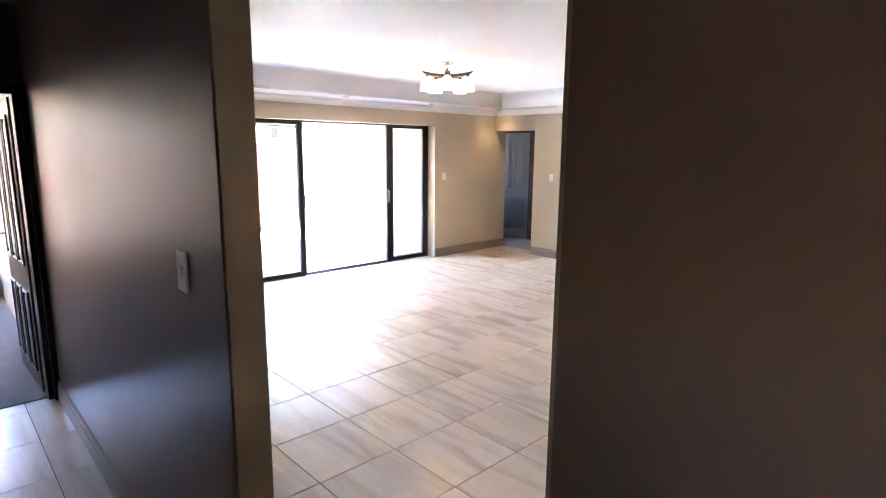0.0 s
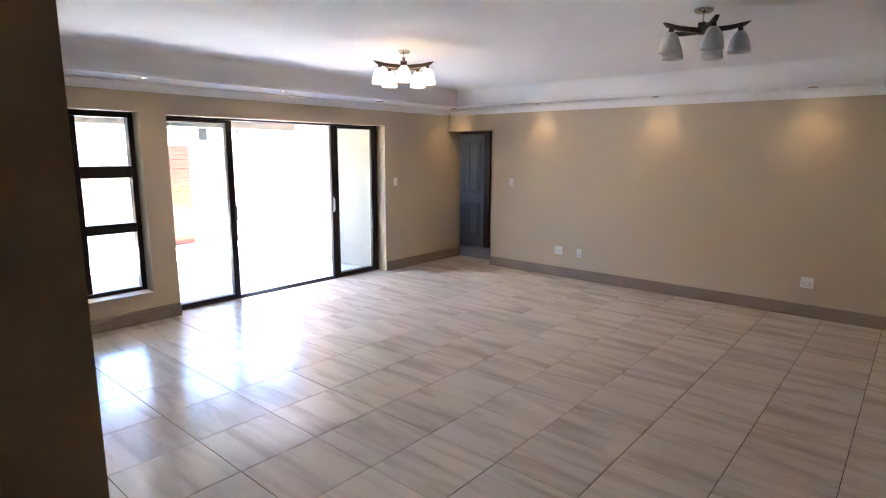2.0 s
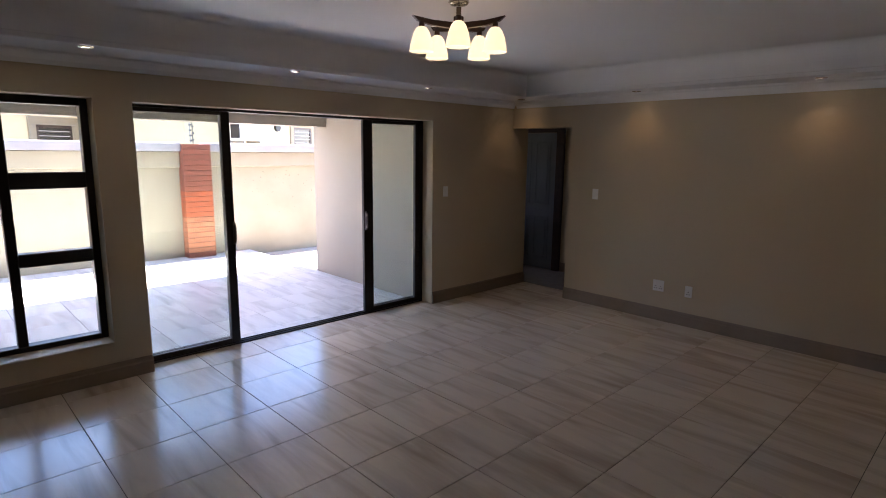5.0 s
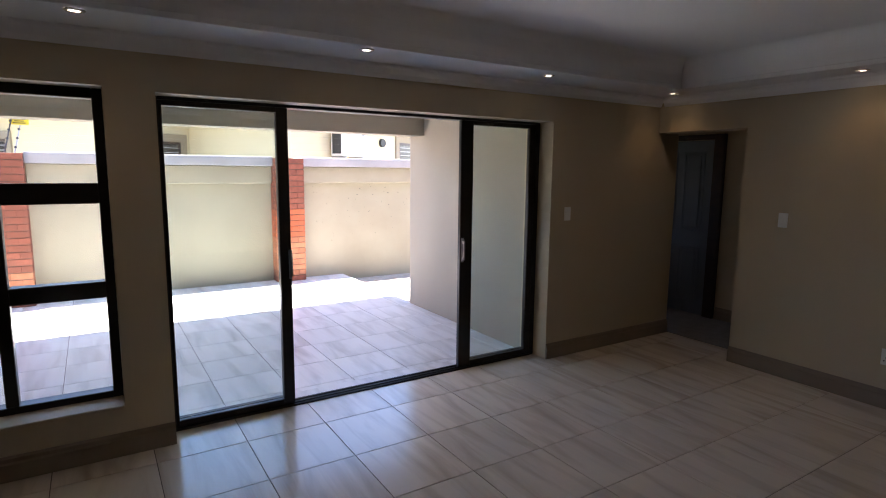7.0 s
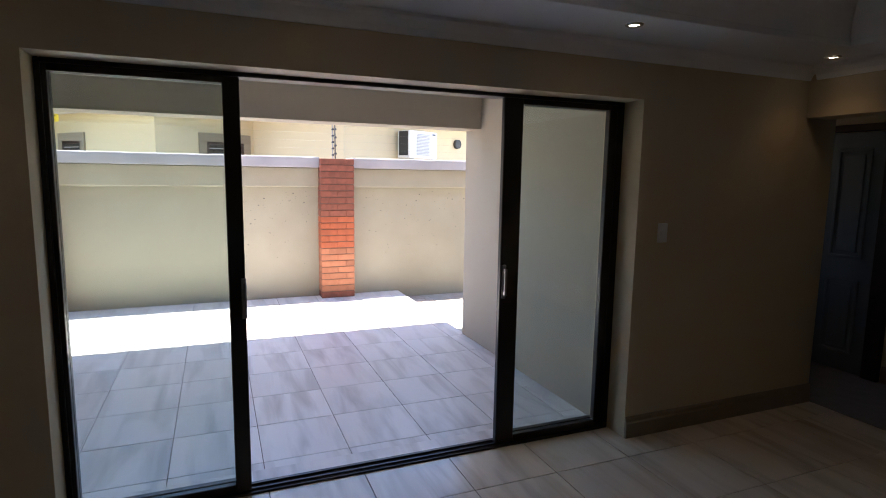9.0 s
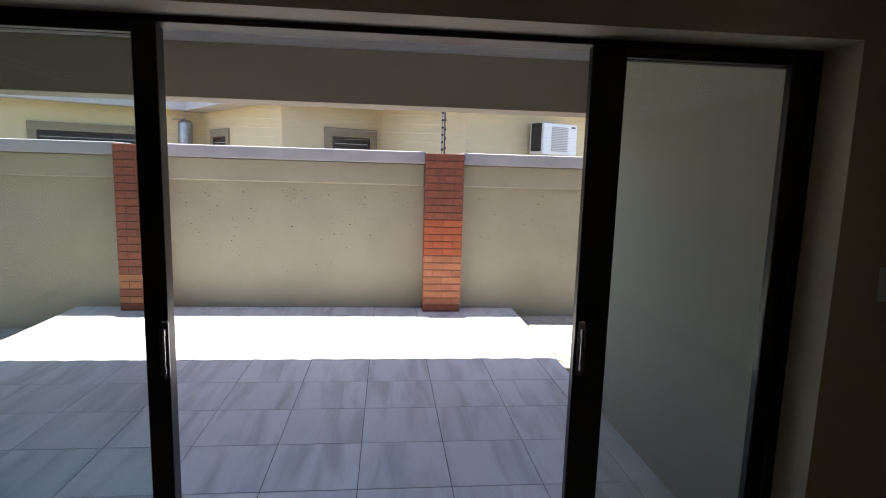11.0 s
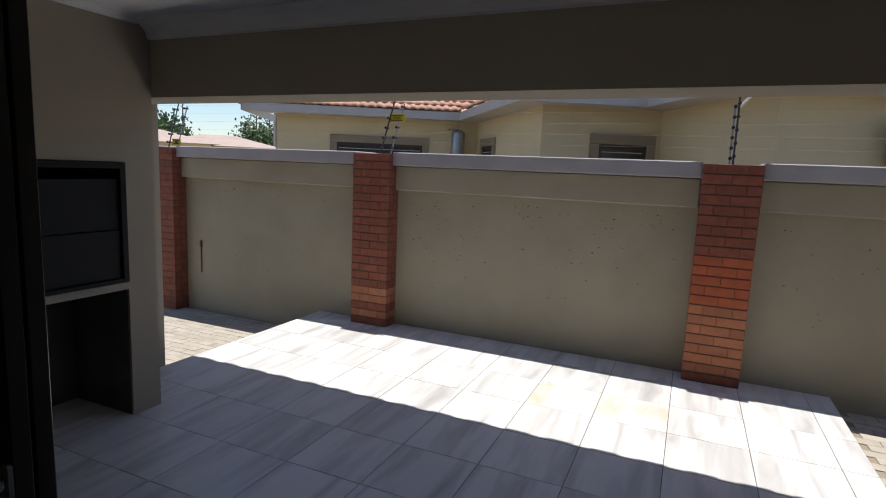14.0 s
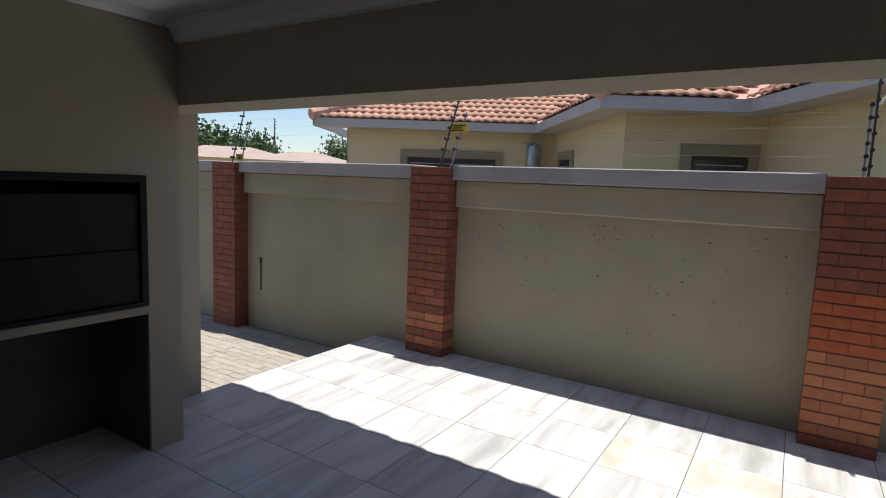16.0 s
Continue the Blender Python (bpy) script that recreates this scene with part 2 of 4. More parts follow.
def prism(points, axis, a, b):
    """A closed outline swept along an axis ('x' or 'y') from a to b; points are (across, z)."""
    bm = bmesh.new()
    def put(s, u, z):
        return bm.verts.new((s, u, z) if axis == "x" else (u, s, z))
    r0 = [put(a, u, z) for u, z in points]
    r1 = [put(b, u, z) for u, z in points]
    n = len(points)
    for i in range(n):
        bm.faces.new((r0[i], r0[(i + 1) % n], r1[(i + 1) % n], r1[i]))
    bm.faces.new(r0[::-1])
    bm.faces.new(r1)
    bmesh.ops.recalc_face_normals(bm, faces=bm.faces)
    return bm


def to_mesh(name, bm, material):
    me = bpy.data.meshes.new(name)
    bmesh.ops.recalc_face_normals(bm, faces=bm.faces)
    bm.to_mesh(me)
    bm.free()
    me.materials.append(material)
    return me


def part(name, bm, material, parent, label=""):
    """One mesh under a thing; the mesh is in the world's places unless the thing says otherwise."""
    ob = new(name, to_mesh(name, bm, material))
    ob.parent = parent
    ob.matrix_parent_inverse = parent.matrix_basis.inverted() if parent.type == "EMPTY" else Matrix.Identity(4)
    return tagged(ob, label)


def piece(name, me, parent, m):
    """A piece that shares its mesh."""
    ob = new(name, me)
    ob.parent = parent
    ob.matrix_parent_inverse = parent.matrix_basis.inverted()
    ob.matrix_basis = m
    return ob


def thing(name, at, label, category, group=""):
    ob = new(name)
    ob.empty_display_size = 0.1
    ob.matrix_basis = Matrix.Translation(at)
    return tagged(ob, label, category, group)


def setting(name, bm, material, label, category="structure"):
    return tagged(new(name, to_mesh(name, bm, material)), label, category, kind="structure")


# ---- the plan ----
YW = 5.848           # inner face of the glazed wall
YO = 6.20            # its outer face
XR = 7.06            # wall with the sockets
XL0, XL1 = 0.24, 0.335  # wall between corridor and room
JL, JR = 0.70, -0.336  # jambs of the opening between them
YS = -1.60           # south end
HS, HC = 2.378, 2.62  # shelf soffit and ceiling
DX0, DX1, DH = 2.66, 5.668, 2.085
WX0, WX1, WZ0, WZ1 = 1.33, 2.405, 0.293, 2.10
ZP = -0.03           # patio level
PX0, PX1 = 1.268, 5.70  # patio side walls

setting("wall_glazed", boxes((XL0, WX0, YW, YO, -0.1, 2.9), (WX0, WX1, YW, YO, -0.1, WZ0), (WX0, WX1, YW, YO, WZ1, 2.9), (WX1, DX0, YW, YO, -0.1, 2.9),
        (DX0, DX1, YW, YO, DH, 2.9), (DX1, 7.37, YW, YO, -0.1, 2.9)), M_WALL, "beige painted wall round the sliding door and window", "wall")
setting("wall_sockets", boxes((XR, XR + 0.22, YS, 4.975, -0.1, 2.9), (XR, XR + 0.22, 4.975, YW, 2.05, 2.9)), M_WALL, "long plain beige painted wall with sockets", "wall")
setting("wall_corridor_side", boxes((XL0, XL1, JL, YW, -0.1, 2.9), (XL0, XL1, YS, JR, -0.1, 2.9), (XL0, XL1, JR, JL, 2.40, 2.9)), M_WALL, "beige wall between corridor and living room", "wall")
# thin sheet over the beige wall, coloured dark for the corridor's shade
setting("wall_corridor_face", boxes((XL0 - 0.006, XL0 - 0.001, JL + 0.002, 3.73, 0.0, 2.6), (XL0 - 0.006, XL0 - 0.001, YS, JR - 0.002, 0.0, 2.6)), M_CORR_SHADE, "glossy corridor wall face, its shade put into a dark taupe", "wall")
setting("wall_south", boxes((-1.35, 8.6, YS - 0.2, YS, -0.1, 2.9)), M_WALL, "plain beige end wall", "wall")
setting("wall_alcove", boxes((8.32, 8.5, 4.0, 6.01, -0.1, 2.9), (8.32, 8.5, 6.85, 7.9, -0.1, 2.9), (8.32, 8.5, 6.01, 6.85, 2.06, 2.9), (XR + 0.22, 8.5, 3.9, 4.0, -0.1, 2.9), (7.37, 7.65, 7.8, 7.9, -0.1, 2.9), (8.25, 8.5, 7.8, 7.9, -0.1, 2.9), (7.65, 8.25, 7.8, 7.9, -0.1, 1.3), (7.65, 8.25, 7.8, 7.9, 2.1, 2.9), (7.25, 7.37, YO, 7.9, -0.1, 2.9),
        (8.5, 8.7, 6.0, 7.1, -0.1, 2.9)), M_WALL, "beige walls of the dim passage", "wall")
setting("wall_corridor_far", boxes((-1.35, -1.15, YS, -1.45, -0.1, 2.9), (-1.35, -1.15, -1.2, 3.73, -0.1, 2.9), (-1.35, -1.15, -1.45, -1.2, -0.1, 1.5), (-1.35, -1.15, -1.45, -1.2, 1.68, 2.9), (-1.35, -0.64, 3.73, 3.88, -0.1, 2.9), (0.20, XL0, 3.73, 3.88, -0.1, 2.9), (-0.64, 0.20, 3.73, 3.88, 2.06, 2.9)), M_CORR_SHADE, "corridor walls, their shade put into a dark taupe", "wall")
setting("wall_end_room", boxes((-1.35, -1.15, 3.88, 7.6, -0.1, 2.9),
        (-1.35, -1.1, 7.4, 7.6, -0.1, 2.9), (0.05, XL0, 7.4, 7.6, -0.1, 2.9), (-1.1, 0.05, 7.4, 7.6, -0.1, 0.5), (-1.1, 0.05, 7.4, 7.6, 2.2, 2.9), (0.25, 0.42, YO, 7.6, -0.1, 2.9)), M_WALL, "beige corridor and end room walls", "wall")
setting("ceiling_living", box(-1.35, 8.7, YS - 0.2, YW + 0.2, HC, HC + 0.1), M_CEIL, "smooth white raised ceiling", "ceiling")
setting("ceiling_back", boxes((-1.35, 0.44, YS, 7.6, 2.58, 2.62), (7.285, 8.5, 3.9, 7.9, 2.30, 2.34)), M_CEIL, "low white passage ceilings", "ceiling")
# dropped shelf round the ceiling, with a trough above it, and a hollow cove against the wall
SY, SX = 5.37, 6.68
setting("ceiling_shelf", boxes((XL1, XR, SY - 0.012, YW, HS, HS + 0.035, 0.004), (SX - 0.012, XR, YS, SY - 0.012, HS, HS + 0.035, 0.004),
        (XL1, XL1 + 0.7, YS, SY, HS, HS + 0.035), (XL1 + 0.7, SX, YS, YS + 0.7, HS, HS + 0.035)), M_CEIL, "white dropped plaster ceiling border with a raised lip", "ceiling border")


def cove_outline(lip, wall, w):
    """Upright fascia over the lip, then a hollow that curves into the room up to the ceiling; solid back to the wall."""
    pts = [(lip, HS + 0.036), (lip, HS + 0.085)]
    for i in range(1, 10):
        a = math.pi / 2 * i / 9
        pts.append((lip - w * (1 - math.cos(a)), HS + 0.085 + (HC - HS - 0.086) * math.sin(a)))
    return pts + [(wall, HC - 0.001), (wall, HS + 0.036)]


setting("trim_cove_glazed", prism(cove_outline(SY, YW - 0.001, 0.11), "x", XL1, XR), M_CEIL, "white hollow plaster cove", "cornice")
setting("trim_cove_sockets", prism(cove_outline(SX, XR - 0.001, 0.11), "y", YS, YW - 0.002), M_CEIL, "white hollow plaster cove", "cornice")
# thin sheets added on both jambs to darken them as shade does
setting("trim_opening", boxes((XL0 - 0.002, XL1 + 0.002, JL - 0.008, JL - 0.0005, 0.001, 2.40), (XL0 - 0.002, XL1 + 0.002, JR + 0.0005, JR + 0.008, 0.001, 2.40)), M_JAMB_SHADE, "thin brown-beige jamb sheets, shade put into their colour", "opening")
small = [(0, 0), (-0.075, 0), (-0.07, -0.015), (-0.045, -0.025), (-0.018, -0.055), (-0.006, -0.082), (0, -0.085)]
setting("trim_cornice_glazed", prism([(YW - 0.001 + u, HS - 0.001 + z) for u, z in small], "x", XL1, XR), M_CEIL, "thin white cornice", "cornice")
setting("trim_cornice_sockets", prism([(XR - 0.001 + u, HS - 0.001 + z) for u, z in small], "y", YS, YW - 0.05), M_CEIL, "thin white cornice", "cornice")

# skirting with a stepped top
skirt = [(0, 0), (-0.018, 0), (-0.018, 0.095), (-0.012, 0.105), (-0.012, 0.125), (-0.005, 0.138), (0, 0.138)]
def skirting(name, axis, face, sign, a, b):
    return setting(name, prism([(face + u * sign, z + 0.001) for u, z in skirt], axis, a, b), M_SKIRT, "taupe moulded skirting board", "skirting")
skirting("baseboard_glazed_a", "x", YW - 0.001, 1, XL1, DX0)
skirting("baseboard_glazed_b", "x", YW - 0.001, 1, DX1, 7.37)
skirting("baseboard_sockets", "y", XR - 0.001, 1, YS, 4.975)
skirting("baseboard_room_left", "y", XL1 + 0.001, -1, JL, YW - 0.02)
skirting("baseboard_corridor", "y", XL0 - 0.007, 1, JL, 3.72)
skirting("baseboard_alcove", "y", 8.319, 1, 4.0, 5.89)

# floors: the beds on which the tiles lie
floor = setting("floor", box(-1.15, 7.38, YS, 6.13, -0.12, -0.004), M_GROUT, "cream streaked square tiles with dark grout", "tiled floor")
setting("floor_passage", box(7.38, 8.6, 4.0, 7.8, -0.12, 0.004), M_CARPET, "grey carpeted passage floor", "carpet")
setting("floor_end_room", box(-1.15, XL0, 3.80, 7.4, -0.119, 0.006), M_CARPET, "grey carpeted end room floor", "carpet")
patio = setting("patio_floor", box(0.662, 5.725, YO - 0.02, 10.80, -0.32, ZP - 0.005), M_GROUT, "patio of grey-streaked square tiles on a raised slab", "tiled patio")
setting("door_sill", boxes((DX0, DX1, 6.13, YO + 0.06, -0.1, -0.008)), M_PTILE, "tiled sliding door threshold", "sill")

# patio shell
setting("wall_patio_right", boxes((PX1, PX1 + 0.25, YO, 8.414, -0.2, 2.62)), M_PATIOW, "plain beige plastered patio side wall", "wall")
setting("wall_patio_back", boxes((0.43, 0.66, YO + 0.001, 8.08, -0.32, 2.62), (0.36, 0.66, 8.08, 8.617, -0.32, 2.62)), M_PATIOW, "beige plastered pier at the patio corner", "pier")
setting("beam_patio", boxes((0.66, PX1 + 0.25, 8.08, 8.40, 2.068, 2.62)), M_PATIOW, "deep beige plastered beam over the patio opening", "beam")
setting("ceiling_patio", boxes((0.66, PX1, YO + 0.001, 8.08, 2.535, 2.60)), M_CEIL, "white patio ceiling", "ceiling")
cor = [(0, 0), (-0.10, 0), (-0.092, -0.02), (-0.06, -0.035), (-0.03, -0.065), (-0.02, -0.10), (0, -0.11)]
setting("trim_cornice_patio", prism([(8.079 + u, 2.534 + z) for u, z in cor], "x", PX0, PX1), M_CEIL, "white moulded patio cornice", "cornice")
setting("trim_cornice_patio_left", prism([(PX0 + 0.001 - u, 2.534 + z * 0.3) for u, z in cor], "y", YO, 7.98), M_CEIL, "white moulded patio cornice", "cornice")
setting("trim_cornice_patio_right", prism([(PX1 - 0.001 + u, 2.534 + z) for u, z in cor], "y", YO, 7.98), M_CEIL, "white moulded patio cornice", "cornice")
eave = boxes((-1.6, 8.9, -2.0, 9.335, 2.79, 2.95))
for i in range(36):
    tube(eave, (-1.5 + i * 0.28, 9.10, 2.86), (-1.5 + i * 0.28, 9.351, 2.84), 0.09, 0.09, n=10)
setting("roof_own", eave, M_ROOFD, "overhanging tiled house roof slab", "roof")
setting("facade_own", boxes((5.952, 7.25, YO + 1.71, 8.21, -0.2, 2.79), (0.10, 0.36, 7.6, 8.617, -0.32, 2.79)), M_PATIOW, "beige plastered outer house walls", "wall")

# ---- sliding door and window ----
YF0, YF1 = 6.01, 6.10
door = thing("sliding_door", (DX0, YF0, 0), "dark bronze aluminium sliding glass door standing open", "sliding door")
part("door_frame", boxes((DX0, DX0 + 0.022, YF0, YF1 + 0.02, 0, DH, 0.004), (DX1 - 0.045, DX1, YF0, YF1 + 0.02, 0, DH, 0.004), (DX0 + 0.022, DX1 - 0.045, YF0, YF1 + 0.02, DH - 0.02, DH, 0.003)), M_BRONZE, door)
part("track", boxes((DX0 + 0.022, DX1 - 0.045, YF0, YF1 + 0.02, -0.006, 0.010, 0.002), (DX0 + 0.022, DX1 - 0.045, YF0 + 0.024, YF0 + 0.030, 0.010, 0.020), (DX0 + 0.022, DX1 - 0.045, YF0 + 0.07, YF0 + 0.076, 0.010, 0.020)), M_BRONZE, door)


def leaf(name, x0, x1, y, stile):
    p = part(name, boxes((x0, x0 + stile[0], y, y + 0.036, 0.021, DH - 0.021, 0.003), (x1 - stile[1], x1, y, y + 0.036, 0.021, DH - 0.021, 0.003),
                         (x0 + stile[0], x1 - stile[1], y, y + 0.036, 0.021, 0.062, 0.003), (x0 + stile[0], x1 - stile[1], y, y + 0.036, DH - 0.052, DH - 0.021, 0.003)), M_BRONZE, door)
    g = part("pane", box(x0 + stile[0] - 0.008, x1 - stile[1] + 0.008, y + 0.015, y + 0.021, 0.055, DH - 0.045), M_GLASS, p, "clear glass pane")
    g.visible_shadow = False
    return p


leaf("fixed_leaf", DX0 + 0.022, 3.445, YF0 + 0.052, (0.02, 0.06))
l1 = leaf("sliding_leaf", DX0 + 0.023, 3.452, YF0 + 0.008, (0.02, 0.075))
leaf("fixed_leaf", 4.875, DX1 - 0.045, YF0 + 0.052, (0.075, 0.03))
l2 = leaf("sliding_leaf", 4.845, DX1 - 0.046, YF0 + 0.008, (0.12, 0.06))
for par, hx in ((l1, 3.444), (l2, 4.865)):
    bm = boxes((hx - 0.012, hx + 0.012, YF0 - 0.006, YF0 + 0.009, 0.92, 1.12, 0.004), (hx - 0.008, hx + 0.008, YF0 - 0.03, YF0 - 0.016, 0.94, 1.10, 0.004), (hx - 0.007, hx + 0.007, YF0 - 0.018, YF0 - 0.005, 0.945, 0.965), (hx - 0.007, hx + 0.007, YF0 - 0.018, YF0 - 0.005, 1.075, 1.095))
    part("handle", bm, M_STEEL, par, "narrow satin metal pull handle")

win = tagged(thing("window_1", (WX0, YF0, WZ0), "dark bronze window of stacked panes beside the sliding door", "window"), kind="structure")
MXW = 1.873
part("window_frame", boxes((WX0, WX0 + 0.05, YF0, YF1, WZ0, WZ1, 0.004), (WX1 - 0.05, WX1, YF0, YF1, WZ0, WZ1, 0.004), (WX0 + 0.05, WX1 - 0.05, YF0, YF1, WZ0, WZ0 + 0.05, 0.004), (WX0 + 0.05, WX1 - 0.05, YF0, YF1, WZ1 - 0.055, WZ1, 0.004),
     (MXW - 0.03, MXW + 0.03, YF0 + 0.001, YF1 - 0.001, WZ0 + 0.05, WZ1 - 0.055, 0.004)), M_BRONZE, win)
for z, h in ((0.960, 0.095), (1.518, 0.115)):
    part("transom", boxes((MXW + 0.03, WX1 - 0.05, YF0 + 0.002, YF1 - 0.002, z - h / 2, z + h / 2, 0.004)), M_BRONZE, win)
for a, b, rows in ((WX0 + 0.042, MXW - 0.022, ((WZ0 + 0.042, WZ1 - 0.047),)), (MXW + 0.022, WX1 - 0.042, ((WZ0 + 0.042, 0.92), (1.0, 1.468), (1.568, WZ1 - 0.047)))):
    for z0, z1 in rows:
        g = part("pane", box(a, b, YF0 + 0.04, YF0 + 0.046, z0, z1), M_GLASS, win, "clear glass pane")
        g.visible_shadow = False
part("window_sill", box(WX0 + 0.002, WX1 - 0.002, YW - 0.012, YF0 - 0.001, WZ0 - 0.004, WZ0 + 0.012, 0.004), M_WALL, win)


# ---- doors with raised panels ----
def panel_door(name, w, h, material, panels, label, lever=1):
    """A leaf in the plane x = 0, from y = 0 (hinges) to y = w, showing its face to -x."""
    d = thing(name, (0, 0, 0), label, "door")
    tagged(d, kind="structure")
    part("leaf", box(0.0, 0.04, 0, w, 0.006, h, 0.003), material, d)
    for y0, y1, z0, z1 in panels:
        for sx in (-0.001, 0.041):
            s = -1 if sx < 0 else 1
            bm = boxes((min(sx, sx + s * 0.012), max(sx, sx + s * 0.012), y0, y1, z0, z0 + 0.025, 0.004), (min(sx, sx + s * 0.012), max(sx, sx + s * 0.012), y0, y1, z1 - 0.025, z1, 0.004),
                       (min(sx, sx + s * 0.012), max(sx, sx + s * 0.012), y0, y0 + 0.025, z0 + 0.025, z1 - 0.025, 0.004), (min(sx, sx + s * 0.012), max(sx, sx + s * 0.012), y1 - 0.025, y1, z0 + 0.025, z1 - 0.025, 0.004),
                       (min(sx, sx + s * 0.008), max(sx, sx + s * 0.008), y0 + 0.05, y1 - 0.05, z0 + 0.05, z1 - 0.05, 0.006))
            part("raised_panel", bm, material, d)
    for s, x0 in ((-1, 0), (1, 0.04)):
        yl = w - 0.06
        bm = boxes((x0 + min(0, s * 0.008), x0 + max(0, s * 0.008), yl - 0.02, yl + 0.02, 0.93, 1.13, 0.003))
        tube(bm, (x0 + s * 0.008, yl, 1.06), (x0 + s * 0.05, yl, 1.06), 0.009)
        tube(bm, (x0 + s * 0.047, yl + 0.008, 1.06), (x0 + s * 0.047, yl - 0.12, 1.055), 0.009, 0.007)
        part("lever_handle", bm, M_STEEL, d, "satin steel lever handle")
    return d


four = lambda w: [(0.09, w / 2 - 0.04, 0.16, 0.80), (w / 2 + 0.04, w - 0.09, 0.16, 0.80), (0.09, w / 2 - 0.04, 0.98, 1.90), (w / 2 + 0.04, w - 0.09, 0.98, 1.90)]
six = lambda w: [(0.07 + i * 0.235, 0.07 + i * 0.235 + 0.19, z0, z1) for i in range(3) for z0, z1 in ((0.14, 0.72), (0.90, 1.92))]
d1 = panel_door("door_1", 0.80, 2.03, M_GREYDOOR, four(0.80), "blue-grey painted panel door at the passage end")
d1.matrix_basis = pose(8.285, 6.03, 0.004, 0, 0, 0)
d2 = panel_door("door_2", 0.80, 2.03, M_WOODDOOR, six(0.80), "dark brown panelled door standing wide open")
d2.matrix_basis = pose(0.155, 3.90, 0.006, 0, 0, 2)
setting("door_frame_passage", boxes((8.27, 8.318, 5.90, 6.025, 0, 2.10, 0.004), (8.27, 8.318, 6.835, 6.91, 0, 2.10, 0.004), (8.27, 8.318, 6.025, 6.835, 2.04, 2.10, 0.004)), M_WENGE, "dark wooden door frame", "door frame")
setting("door_frame_corridor", boxes((0.20, 0.262, 3.70, 3.729, 0, 2.10, 0.004), (-0.70, -0.64, 3.70, 3.729, 0, 2.10, 0.004), (-0.64, 0.20, 3.70, 3.729, 2.04, 2.10, 0.004), (0.165, 0.199, 3.731, 3.87, 0.007, 2.05, 0.003)), M_WENGE, "dark wooden door frame", "door frame")


# ---- switches and sockets; face towards -y before turning ----
def plate(name, w, h, label, category, rockers=0, pins=0, group=""):
    p = thing(name, (0, 0, 0), label, category, group)
    part("face_plate", box(-w / 2, w / 2, -0.009, 0.0, -h / 2, h / 2, 0.003, 2), M_WHITEP, p)
    for i in range(rockers):
        x = 0 if pins == 0 else (-w / 4 if i == 0 else w / 4)
        part("rocker", box(x - 0.011, x + 0.011, -0.014, -0.0085, h * 0.12 if pins else -0.02, h * 0.38 if pins else 0.02, 0.002), M_WHITEP, p)
    for i in range(pins):
        bm = bmesh.new()
        for dx, dz in ((0, 0.0), (-0.012, -0.024), (0.012, -0.024)):
            tube(bm, (dx + (i - (pins - 1) / 2) * w / 2.2, -0.0105, dz - 0.004), (dx + (i - (pins - 1) / 2) * w / 2.2, -0.008, dz - 0.004), 0.005, n=8)
        part("pin_holes", bm, M_DARKP, p, "dark round socket holes")
    return p


sw = plate("light_switch", 0.072, 0.118, "white plastic light switch on the beige wall", "light switch", rockers=1)
sw.matrix_basis = pose(5.866, YW - 0.001, 1.298)
copy_thing(sw, pose(XR - 0.001, 4.615, 1.294, 0, 0, -90))
so = plate("wall_socket", 0.118, 0.118, "white plastic double wall socket low on the wall", "wall socket", rockers=2, pins=2)
so.matrix_basis = pose(XR - 0.001, 3.794, 0.376, 0, 0, -90)
copy_thing(so, pose(XR - 0.001, 0.82, 0.376, 0, 0, -90))
bl = plate("aerial_outlet", 0.072, 0.118, "white plastic aerial outlet beside the socket", "outlet plate", pins=1)
bl.matrix_basis = pose(XR - 0.001, 3.475, 0.366, 0, 0, -90)
cs = plate("corridor_switch", 0.075, 0.125, "white three-rocker light switch on the shaded corridor wall", "light switch", rockers=1)
cs.matrix_basis = pose(XL0 - 0.007, 1.0, 1.36, 0, 0, -90)


